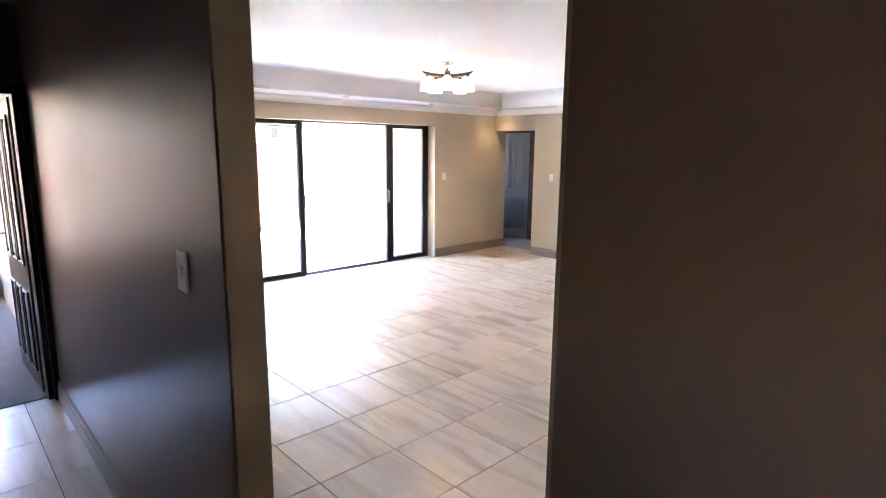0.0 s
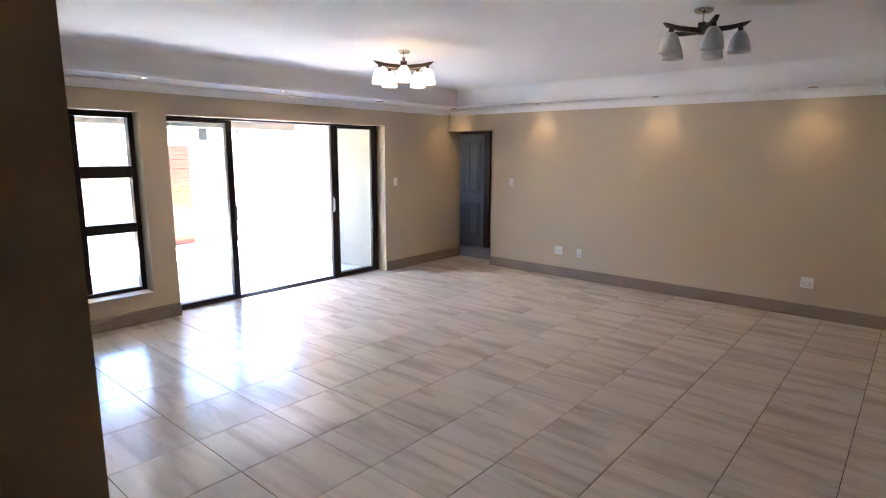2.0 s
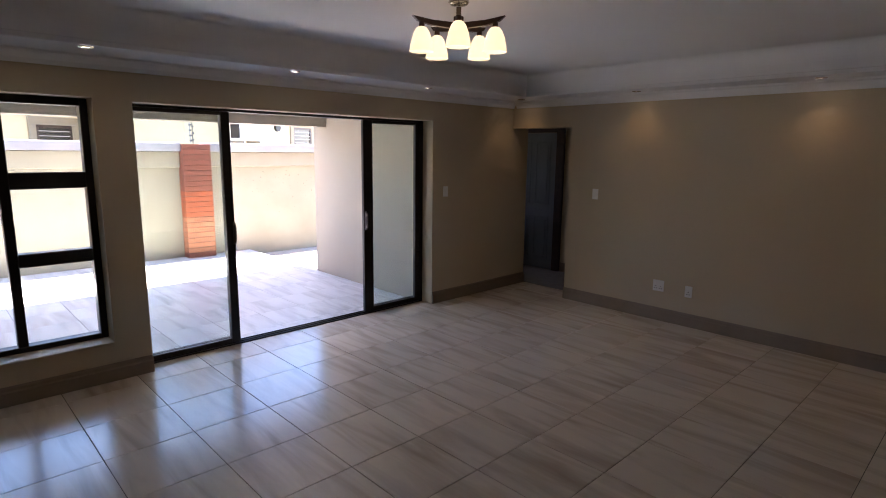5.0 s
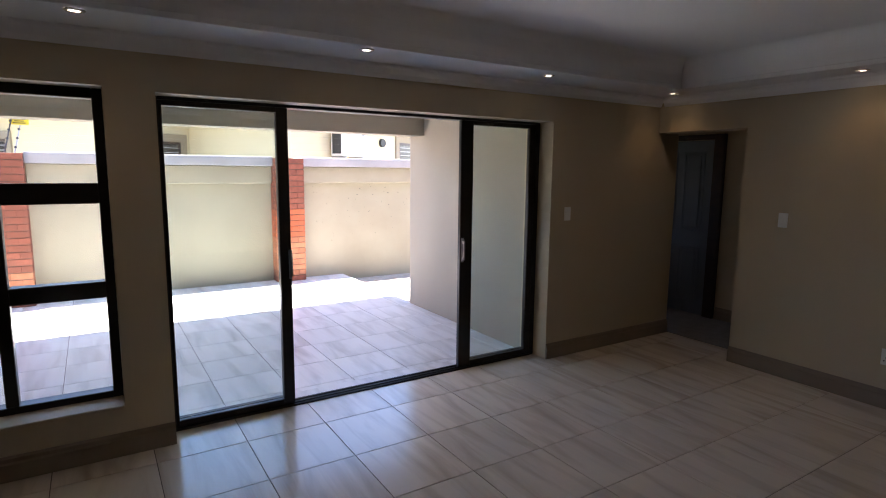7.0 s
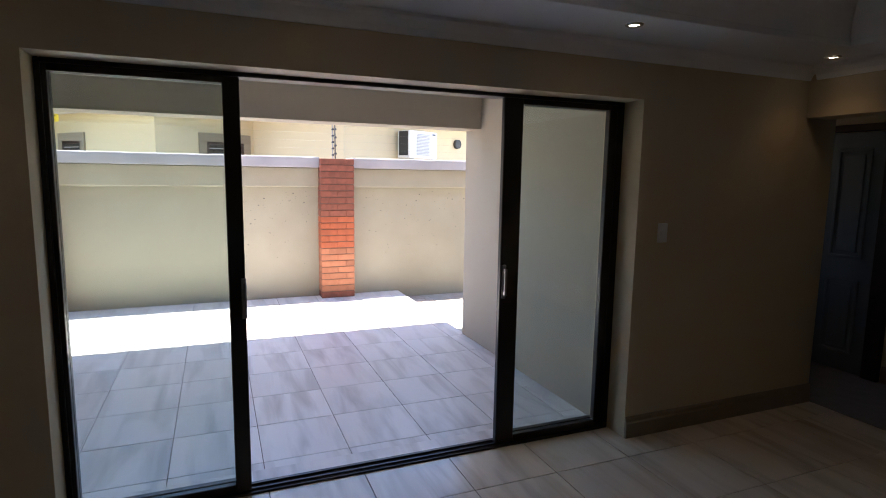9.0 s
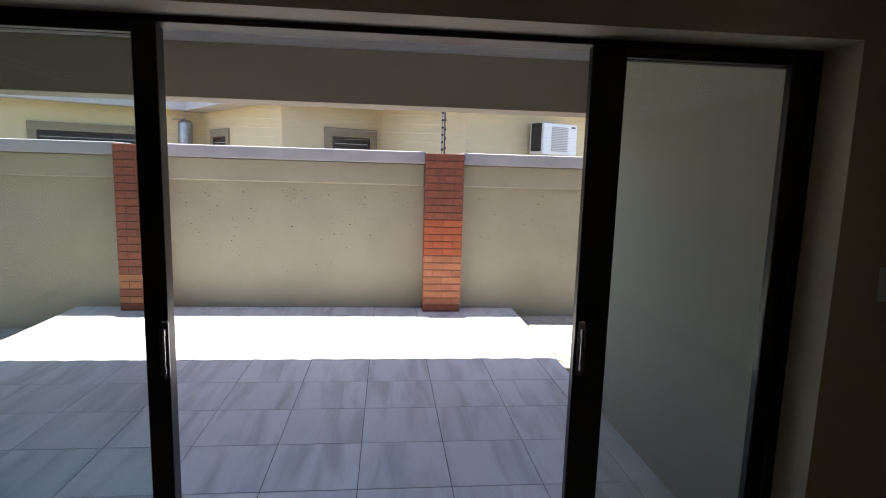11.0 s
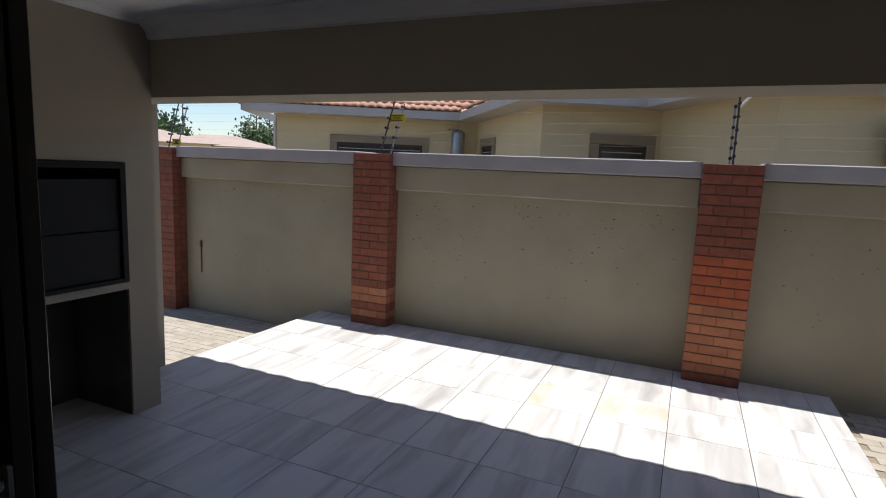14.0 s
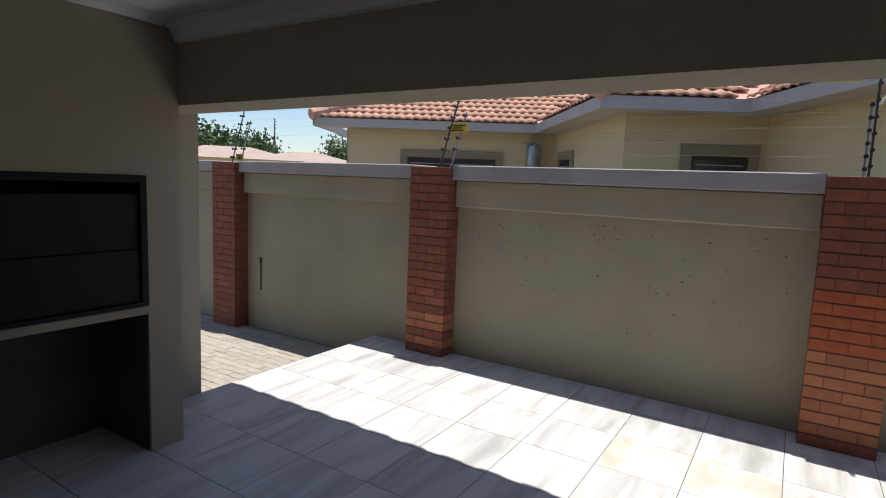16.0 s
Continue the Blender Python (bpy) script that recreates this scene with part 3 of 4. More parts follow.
# ---- lamps ----
def chandelier(label, lit):
    c = thing("ceiling_chandelier", (0, 0, 0), label, "chandelier")
    part("canopy", lathe([(0.001, -0.001), (0.07, -0.001), (0.075, -0.012), (0.06, -0.028), (0.015, -0.034), (0.001, -0.034)]), M_CHROME, c, "round satin nickel canopy")
    part("stem", tube(bmesh.new(), (0, 0, -0.03), (0, 0, -0.15), 0.007), M_CHROME, c)
    part("hub", boxes((-0.028, 0.028, -0.028, 0.028, -0.19, -0.10, 0.006)), M_WENGE, c)
    for i in range(5):
        rot = pose(0, 0, 0, 0, 0, 225 + 72 * i)
        bm = bmesh.new()
        # an arm that rises to a pointed tip
        pts = [(0.02, -0.185), (0.02, -0.145), (0.20, -0.138), (0.34, -0.118), (0.30, -0.150), (0.20, -0.172)]
        a = [bm.verts.new((x, -0.016, z)) for x, z in pts]
        b = [bm.verts.new((x, 0.016, z)) for x, z in pts]
        for k in range(6):
            bm.faces.new((a[k], a[(k + 1) % 6], b[(k + 1) % 6], b[k]))
        bm.faces.new(a[::-1])
        bm.faces.new(b)
        bmesh.ops.transform(bm, verts=bm.verts, matrix=rot)
        arm = part("arm", bm, M_WENGE, c, "dark wooden arm")
        bm = tube(bmesh.new(), (0.27, 0, -0.15), (0.27, 0, -0.195), 0.018, 0.022)
        bmesh.ops.transform(bm, verts=bm.verts, matrix=rot)
        part("socket_cup", bm, M_WENGE, arm)
        bm = lathe([(0.022, -0.186), (0.035, -0.192), (0.052, -0.215), (0.068, -0.255), (0.080, -0.305), (0.086, -0.345), (0.083, -0.345), (0.076, -0.305), (0.064, -0.255), (0.048, -0.218), (0.03, -0.198), (0.02, -0.19)])
        bmesh.ops.transform(bm, verts=bm.verts, matrix=rot @ Matrix.Translation((0.27, 0, 0)))
        s = part("shade", bm, M_SHADE_ON if lit else M_SHADE_OFF, c, "glowing frosted bell shade" if lit else "unlit frosted bell shade")
    return c


L1 = (3.835, 3.65, HC - 0.001)
L2 = (3.98, 1.16, HC - 0.001)
c1 = chandelier("five-arm dark wood chandelier with glowing frosted shades", True)
c1.scale = (0.82, 0.82, 0.86)
c1.location = L1
c2 = chandelier("five-arm dark wood chandelier with unlit frosted shades", False)
c2.location, c2.rotation_euler, c2.scale = L2, (0, 0, radians(-12)), (0.79, 0.79, 0.80)

dl = thing("downlight", (0, 0, 0), "small round recessed ceiling downlight, lit", "downlight", "downlights in the ceiling border")
part("ring", lathe([(0.026, -0.004), (0.03, -0.007), (0.042, -0.005), (0.046, 0.0)]), M_CHROME, dl, "satin nickel ring")
part("bulb", lathe([(0.0005, -0.002), (0.027, -0.002), (0.027, -0.0005)]), M_BULB, dl, "glowing warm bulb face")
spots = [(2.31, 5.44), (3.77, 5.45), (5.27, 5.50), (6.84, 5.56), (6.85, 4.09), (6.83, 2.49), (6.80, 0.93)]
for i, (x, y) in enumerate(spots):
    if i:
        copy_thing(dl, pose(x, y, HS - 0.0005))
    sp = new("downlight_beam", bpy.data.lights.new("downlight_beam", "SPOT"))
    sp.data.energy, sp.data.color, sp.data.spot_size, sp.data.spot_blend, sp.data.shadow_soft_size = 0.17, (1.0, 0.66, 0.32), radians(115), 1.0, 0.03
    sp.location = (x, y, HS - 0.02)
dl.matrix_basis = pose(*spots[0], HS - 0.0005)

pl = thing("patio_light", (3.4, 7.4, 2.533), "round white patio ceiling light, unlit", "ceiling light")
bm = lathe([(0.001, -0.075), (0.05, -0.072), (0.09, -0.058), (0.115, -0.035), (0.122, -0.015), (0.135, -0.012), (0.138, 0.0)])
bmesh.ops.transform(bm, verts=bm.verts, matrix=Matrix.Translation((3.4, 7.4, 2.534)))
part("dome", bm, M_WHITEP, pl)

# ---- braai (built-in barbecue) ----
br = thing("braai", (PX0, 7.3, ZP), "built-in plastered barbecue with black steel hood and open store", "barbecue")
BY0, BY1 = 6.55, 7.87
for bb in ((0.66, PX0, YO + 0.002, BY0, ZP, 2.534), (0.66, PX0, BY1, 8.079, ZP, 2.534), (0.66, PX0, BY0, BY1, 1.648, 2.534)):
    part("surround", box(*bb), M_PATIOW, br, "beige plastered surround")
part("ledge", box(0.66, PX0 + 0.004, BY0, BY1, 0.832, 0.882, 0.004), M_PATIOW, br, "beige plastered ledge")
part("hood_box", boxes((0.68, 0.70, BY0, BY1, 0.883, 1.648), (0.70, PX0 - 0.012, BY0 + 0.001, BY0 + 0.02, 0.884, 1.647), (0.70, PX0 - 0.012, BY1 - 0.02, BY1 - 0.001, 0.884, 1.647)), M_BRAAI_IN, br)
part("steel_frame", boxes((PX0 - 0.03, PX0 + 0.012, BY0, BY0 + 0.04, 0.884, 1.645, 0.003), (PX0 - 0.03, PX0 + 0.012, BY1 - 0.04, BY1, 0.884, 1.645, 0.003), (PX0 - 0.03, PX0 + 0.012, BY0 + 0.04, BY1 - 0.04, 1.605, 1.645, 0.003), (PX0 - 0.03, PX0 + 0.012, BY0 + 0.04, BY1 - 0.04, 0.884, 0.91, 0.003)), M_BLACK, br, "black steel frame")
part("drop_door", boxes((PX0 - 0.02, PX0 - 0.008, BY0 + 0.041, BY1 - 0.041, 0.911, 1.22, 0.003), (PX0 - 0.024, PX0 - 0.012, BY0 + 0.041, BY1 - 0.041, 1.224, 1.54, 0.003)), M_BLACK, br, "black steel folding door")
part("store_back", box(0.67, 0.69, BY0, BY1, ZP + 0.001, 0.831), M_BRAAI_IN, br)
part("store_side", box(0.69, PX0 - 0.02, BY0 - 0.001, BY0 + 0.004, ZP + 0.001, 0.831), M_BRAAI_IN, br)
part("store_side", box(0.69, PX0 - 0.02, BY1 - 0.004, BY1 + 0.001, ZP + 0.001, 0.831), M_BRAAI_IN, br)

# ---- boundary wall with brick piers ----
YB = 10.745
PIERS = [-1.92, 1.215, 4.60, 7.985]
PW, PF, PH = 0.445, 10.54, 1.823
wl = setting("boundary_wall", boxes((-14, 18, YB, YB + 0.23, -0.4, 1.62)), M_PLASTER, "beige plastered boundary wall", "wall")
edges = [-14] + [v for p in PIERS for v in (p, p + PW)] + [18]
for a, b in zip(edges[0::2], edges[1::2]):
    setting("trim_wall_coping", boxes((a, b, YB - 0.145, YB + 0.28, 1.70, 1.838, 0.008)), M_COPING, "pale grey-white painted wall coping", "coping")
    setting("trim_wall_band", boxes((a, b, YB - 0.075, YB + 0.24, 1.445, 1.70, 0.012)), M_PLASTER, "beige plaster band under the coping", "wall band")
pits = bmesh.new()
random.seed(4)
for i in range(460):
    x = random.choice((random.uniform(1.8, 4.5), random.uniform(1.8, 4.5), random.uniform(-2, 1), random.uniform(5.2, 7.5)))
    z = random.betavariate(3, 1.1) * 1.32 + 0.1
    r = random.choice((0.002, 0.003, 0.004, 0.0065)) * random.uniform(0.7, 1.2)
    bmesh.ops.create_icosphere(pits, subdivisions=1, radius=r, matrix=Matrix.Translation((x, YB, z)) @ Matrix.Diagonal((random.uniform(0.8, 2.0), 0.15, random.uniform(0.5, 1), 1)))
pw = part("pit_marks", pits, M_DARKP, wl, "small dark pits in the plaster")
tagged(pw, kind="stuff")

NC = 22
CH = (PH - ZP) / NC
bricks = {}
def brick_mesh(lx, ly, k):
    key = (round(lx, 3), round(ly, 3), k)
    if key not in bricks:
        bricks[key] = to_mesh("brick", box(-lx / 2, lx / 2, -ly / 2, ly / 2, -CH / 2 + 0.0048, CH / 2 - 0.0048, 0.003), (M_BRICK, M_BRICK2, M_BRICK3)[k])
    return bricks[key]
pillars = []
for px in PIERS:
    p = thing("brick_pillar", (px + PW / 2, PF + 0.15, ZP), "red face-brick wall pillar with an orange-red band", "pillar", "pillars of the boundary wall")
    part("mortar_core", box(px + 0.007, px + PW - 0.007, PF + 0.007, YB + 0.26, ZP - 0.32, PH - 0.006), M_MORTAR, p, "dark recessed mortar")
    pillars.append((px, p))


wp = thing("wall_pipe", (-1.22, YB, 0.3), "short rusty brown pipe fixed to the boundary wall", "pipe")
bm = tube(bmesh.new(), (-1.22, YB - 0.009, 0.22), (-1.22, YB - 0.009, 0.60), 0.009, n=8)
tube(bm, (-1.22, YB - 0.012, 0.57), (-1.22, YB - 0.012, 0.64), 0.016, n=8)
part("pipe", bm, M_MORTAR, wp)

# ---- electric fence on the wall ----
def fence_post(at, lean, h, n, sign):
    f = thing("fence_post", at, "dark electric fence post with insulators", "fence post", "electric fence posts")
    a = Vector(at)
    up = Vector((lean[0], lean[1], 1)).normalized()
    part("post", tube(bmesh.new(), a, a + up * h, 0.008, n=8), M_FENCE if n > 6 else M_GALV, f)
    for i in range(n):
        c = a + up * (h * (i + 0.7) / n)
        bm = tube(bmesh.new(), c - Vector((0.0, 0.034, 0)), c + Vector((0.0, 0.02, 0)), 0.010, 0.012, n=8)
        tube(bm, c - Vector((0.0, 0.042, 0)), c - Vector((0.0, 0.034, 0)), 0.015, 0.015, n=8)
        part("insulator", bm, M_FENCE, f, "black insulator")
    return f, a, up


for px in PIERS:
    cx = px + (0.16 if px == 4.60 else 0.27)
    if px == 4.60:
        fence_post((cx + 0.06, 10.66, PH - 0.01), (0.0, 0.02), 0.95, 9, False)
        fence_post((cx + 0.035, 10.70, PH - 0.01), (0.0, 0.03), 0.50, 6, False)
    else:
        fence_post((cx, 10.64, PH - 0.01), (0.22, 0.12), 0.95, 9, True)
        fence_post((cx + 0.09, 10.70, PH - 0.01), (0.22, 0.12), 0.55, 5, False)
wires = thing("fence_wires", (3, 10.75, 1.9), "thin steel electric fence wires", "fence wires")
for i in range(7):
    z = 1.95 + i * 0.10
    part("wire", tube(bmesh.new(), (-14, 10.68 + 0.012 * i, z), (18, 10.68 + 0.012 * i, z), 0.0005, n=4), M_WIRE, wires)


def sign(x, y, z, w, h, rz):
    s = thing("warning_sign", (x, y, z), "small yellow warning sign hung on the fence wires", "sign", "fence warning signs")
    s.matrix_basis = pose(x, y, z, 0, 0, rz)
    ob = part("plate", box(-w / 2, w / 2, -0.002, 0.002, -h / 2, h / 2, 0.001), M_YELLOW, s)
    ob.matrix_parent_inverse = Matrix.Identity(4)
    for i, (lw, dz) in enumerate(((0.75, 0.26), (0.5, 0.0), (0.66, -0.26))):
        o = part("text_bar", box(-w * lw / 2, w * lw / 2, -0.0045, -0.0022, h * dz - h * 0.06, h * dz + h * 0.06), M_DARKP, s, "dark bar of unreadable lettering")
        o.matrix_parent_inverse = Matrix.Identity(4)


sign(1.645, 10.695, 2.195, 0.19, 0.085, 6)
sign(-1.55, 10.679, 1.89, 0.15, 0.08, 0)
sign(4.617, 10.705, 2.49, 0.235, 0.085, 4)
cable = bmesh.new()
prev = None
for i in range(9):
    a = i / 8
    q = Vector((4.83 + 0.24 * a, 10.70, 2.29 + 0.19 * math.sin(a * 1.6)))
    if prev:
        tube(cable, prev, q, 0.010, n=8)
    prev = q
cb = thing("conduit_cable", (4.83, 10.70, 2.29), "short curved white fence cable", "cable")
part("sleeve", cable, M_WHITEP, cb)

# ---- neighbouring house ----
EZ = 2.82
EV = [Vector(v) for v in ((-3.51, 13.84), (0.18, 15.88), (2.30, 12.94), (3.86, 13.80), (5.14, 11.77), (10.22, 14.59))]
house = thing("neighbour_house", (1.5, 17, -0.15), "cream plastered bungalow with terracotta tiled roof", "house")


def wall_line(vs, off):
    """The outline pushed off behind each side; sides meet at mitres."""
    out = []
    for i, v in enumerate(vs):
        ns = []
        for a, b in ((i - 1, i), (i, i + 1)):
            if a >= 0 and b < len(vs):
                d = (vs[b] - vs[a]).normalized()
                ns.append(Vector((-d.y, d.x)))
        if len(ns) == 1:
            out.append(v + ns[0] * off)
        else:
            m = (ns[0] + ns[1]).normalized()
            out.append(v + m * (off / m.dot(ns[0])))
    return out


WV = wall_line(EV, 0.50)
WI = wall_line(EV, 0.75)
FI = wall_line(EV, 0.03)
d0 = (EV[1] - EV[0]).normalized()
WF = [WV[0] + d0 * 0.55] + WV[1:]
WB = [WI[0] + d0 * 0.55] + WI[1:]
for i in range(5):
    for name, A, B, z0, z1, mm in (("wall", WF, WB, -0.2, 2.68, M_HOUSE), ("fascia", EV, FI, EZ - 0.165, EZ - 0.01, M_FASCIA), ("soffit", FI, WV, EZ - 0.155, EZ - 0.135, M_FASCIA)):
        bm = bmesh.new()
        lo = [bm.verts.new((p.x, p.y, z0)) for p in (A[i], A[i + 1], B[i + 1], B[i])]
        hi = [bm.verts.new((p.x, p.y, z1)) for p in (A[i], A[i + 1], B[i + 1], B[i])]
        for k in range(4):
            bm.faces.new((lo[k], lo[(k + 1) % 4], hi[(k + 1) % 4], hi[k]))
        bm.faces.new(lo[::-1])
        bm.faces.new(hi)
        part(name, bm, mm, house)
# the side wall at the far end
n0 = Vector((-d0.y, d0.x))
S0 = WV[0] + d0 * 0.55
for nm, p0, off, mm, z0, z1 in (("wall", S0, 5.0, M_HOUSE, -0.2, 2.6), ("fascia", EV[0] - d0 * 0.0, 5.5, M_FASCIA, EZ - 0.165, EZ - 0.01)):
    bm = bmesh.new()
    q = [p0, p0 + d0 * 0.03, p0 + d0 * 0.03 + n0 * off, p0 + n0 * off]
    lo = [bm.verts.new((v.x, v.y, z0)) for v in q]
    hi = [bm.verts.new((v.x, v.y, z1)) for v in q]
    for k in range(4):
        bm.faces.new((lo[k], lo[(k + 1) % 4], hi[(k + 1) % 4], hi[k]))
    bm.faces.new(lo[::-1])
    bm.faces.new(hi)
    part(nm, bm, mm, house)


def house_window(i, s0, s1, ztop):
    a, b = WV[i], WV[i + 1]
    d = (b - a).normalized()
    n = Vector((-d.y, d.x))
    m = Matrix(((d.x, n.x, 0, a.x), (d.y, n.y, 0, a.y), (0, 0, 1, 0), (0, 0, 0, 1)))
    def at(bm):
        bmesh.ops.transform(bm, verts=bm.verts, matrix=m)
        return bm
    w = part("window", at(boxes((s0 - 0.14, s1 + 0.14, -0.04, -0.001, ztop, ztop + 0.15, 0.005), (s0 - 0.14, s0, -0.04, -0.001, 1.0, ztop, 0.005), (s1, s1 + 0.14, -0.04, -0.001, 1.0, ztop, 0.005))), M_SURR, house, "tan plaster window surround")
    part("frame", at(boxes((s0, s1, -0.03, -0.002, ztop - 0.05, ztop, 0.003), (s0, s0 + 0.05, -0.03, -0.002, 1.0, ztop - 0.05, 0.003), (s1 - 0.05, s1, -0.03, -0.002, 1.0, ztop - 0.05, 0.003))), M_WENGE, w)
    part("pane", at(box(s0 + 0.05, s1 - 0.05, -0.012, -0.004, 1.0, ztop - 0.05)), M_BLIND, w, "dark window pane")
    for k in range(5):
        part("burglar_bar", at(box(s0 + 0.05, s1 - 0.05, -0.022, -0.014, ztop - 0.12 - k * 0.09, ztop - 0.108 - k * 0.09)), M_FASCIA, w)


house_window(0, 1.78, 3.53, 2.15)
house_window(1, 0.55, 1.25, 2.16)
house_window(2, 0.87, 1.59, 2.15)

house_window(4, 3.75, 4.6, 2.30)

# water cylinder on the house wall
gp = WV[1] + (WV[0] - WV[1]).normalized() * 0.42 - Vector((-d0.y, d0.x)) * 0.24
gy = thing("water_cylinder", (gp.x, gp.y, 1.6), "silver wall-hung water cylinder under the eaves", "water heater")
part("tank", lathe([(0.001, 1.60), (0.08, 1.61), (0.13, 1.64), (0.14, 1.67), (0.14, 2.40), (0.13, 2.44), (0.08, 2.48), (0.001, 2.49)]), M_GALV, gy).matrix_parent_inverse = Matrix.Translation((0, 0, -1.6))
tb = tube(bmesh.new(), (gp.x, gp.y, 2.48), (gp.x, gp.y, 2.80), 0.012)
tube(tb, (gp.x - 0.35, gp.y + 0.15, 1.2), (gp.x - 0.35, gp.y + 0.15, 2.54), 0.014)
tube(tb, (gp.x - 0.35, gp.y + 0.15, 2.50), (gp.x, gp.y, 2.50), 0.012)
part("pipe", tb, M_GALV, gy, "thin copper-grey pipe")

# air conditioner on the near wing
da = (WV[4] - WV[3]).normalized()
AC = thing("air_conditioner", (6.82, 13.04, 1.9), "white outdoor air conditioner unit on the wall", "air conditioner")
am = pose(6.82, 13.04, 1.92, 0, 0, 29)
def acp(name, bm, mm, label=""):
    bmesh.ops.transform(bm, verts=bm.verts, matrix=am)
    return part(name, bm, mm, AC, label)
acp("casing", boxes((-0.38, 0.38, -0.15, 0.15, 0, 0.49, 0.015, 2)), M_WHITEP)
for i in range(15):
    acp("grille_bar", boxes((-0.20, 0.16, -0.166, -0.152, 0.06 + i * 0.026, 0.070 + i * 0.026, 0.002)), M_FASCIA)
acp("side_louvre", boxes((-0.386, -0.381, -0.11, 0.11, 0.05, 0.48)), M_DARKP, "dark side grille")
acp("badge", boxes((0.24, 0.33, -0.153, -0.1505, 0.43, 0.455)), M_DARKP)
acp("bracket", boxes((-0.30, -0.26, -0.15, 0.45, -0.05, -0.001)), M_GALV)
acp("bracket", boxes((0.26, 0.30, -0.15, 0.45, -0.05, -0.001)), M_GALV)
vent = thing("wall_vent", (7.97, 13.9, 2.15), "small round dark vent in the cream wall", "vent")
d4 = (WV[5] - WV[4]).normalized()
vp = WV[4] + d4 * ((7.97 - WV[4].x) / d4.x)
part("cowl", tube(bmesh.new(), (vp.x + 0.03, vp.y - 0.06, 2.26), (vp.x - 0.02, vp.y + 0.05, 2.26), 0.09, 0.10, n=16), M_DARKP, vent)

# ---- distance ----
setting("ground", box(-1500, 1500, -1500, 1500, -0.60, -0.345), M_GROUND, "dusty brown earth and far veld", "ground")


def tree(x, y, h, spread, seed, label, trunk=0.35, conifer=False, leaves=900, tall=1.0):
    rnd = random.Random(seed)
    t = thing("tree", (x, y, -0.15), label, "tree", "trees beyond the boundary wall")
    bm = tube(bmesh.new(), (x, y, -0.2), (x, y, h * (0.95 if conifer else 0.6)), 0.05 * h * trunk, 0.01 * h * trunk, n=8)
    tips = []
    n = 34 if conifer else 14
    for i in range(n):
        a = rnd.uniform(0, 2 * math.pi)
        zz = h * (0.25 + 0.7 * i / n) if conifer else h * rnd.uniform(0.3, 0.6)
        L = spread * (1.05 - 0.8 * i / n) * rnd.uniform(0.7, 1.1) if conifer else spread * rnd.uniform(0.5, 1.0)
        tip = Vector((x + L * math.cos(a), y + L * math.sin(a), zz + (L * 0.25 if conifer else L * rnd.uniform(0.1, 0.9))))
        tube(bm, (x, y, zz * (1 if conifer else 0.8)), tip, 0.012 * h * trunk, 0.003 * h * trunk, n=5)
        tips.append(((x, y, zz), tip))
    part("trunk", bm, M_BARK, t)
    verts, faces = [], []
    for i in range(leaves):
        b0, tip = rnd.choice(tips)
        f = rnd.uniform(0.25, 1.0) ** 0.6
        c = Vector(b0).lerp(tip, f)
        if conifer:
            c += Vector((rnd.gauss(0, 0.08), rnd.gauss(0, 0.08), rnd.gauss(0, 0.05))) * spread * 0.6
        else:
            c += Vector((rnd.gauss(0, 0.2), rnd.gauss(0, 0.2), rnd.gauss(0.05, 0.17))) * spread
        s = spread * rnd.uniform(0.035, 0.075)
        u = Vector((rnd.gauss(0, 1), rnd.gauss(0, 1), rnd.gauss(0, 1))).normalized()
        w = u.orthogonal().normalized()
        k = len(verts)
        verts += [c - u * s, c + w * s * 0.5, c + u * s, c - w * s * 0.5]
        faces.append((k, k + 1, k + 2, k + 3))
    me = bpy.data.meshes.new("crown")
    me.from_pydata([tuple(v) for v in verts], [], faces)
    me.materials.append(M_LEAF)
    cr = new("crown", me)
    cr.parent = t
    cr.matrix_parent_inverse = t.matrix_basis.inverted()


def from_eye(px_yaw, dist):
    """A far place in a direction (degrees left of +y) from the patio."""
    return 4.44 - dist * math.sin(radians(px_yaw)), 6.1 + dist * math.cos(radians(px_yaw))


for yaw, dist, h, sp, sd in ((54, 42, 4.0, 3.6, 1), (51, 46, 3.9, 3.0, 2), (57, 40, 4.3, 3.4, 9), (48.5, 50, 3.0, 2.4, 3), (43.5, 44, 3.6, 2.6, 4), (41.0, 42, 3.7, 2.7, 5), (39, 40, 3.5, 2.6, 6), (60, 38, 3.9, 3.0, 8), (36, 44, 3.6, 2.6, 12), (32, 46, 3.6, 2.6, 13)):
    tree(*from_eye(yaw, dist), h * 1.02, sp * 0.9, sd, "bushy green tree beyond the wall", leaves=5000)
tree(*from_eye(42.8, 55), 8.6, 2.3, 7, "tall thin sparse conifer in the distance", trunk=0.28, conifer=True, leaves=500)
tree(*from_eye(41.6, 56), 8.0, 2.0, 17, "tall thin sparse conifer in the distance", trunk=0.28, conifer=True, leaves=420)
tree(*from_eye(49.3, 52), 7.0, 0.45, 11, "slim dark cypress in the distance", trunk=0.4, conifer=True, leaves=900)
pole = thing("street_pole", (*from_eye(41.3, 38), -0.15), "slim pale grey lamp pole in the distance", "pole")
x, y = from_eye(41.3, 38)
part("shaft", tube(bmesh.new(), (x, y, -0.2), (x, y, 7.5), 0.09, 0.06), M_COPING, pole)
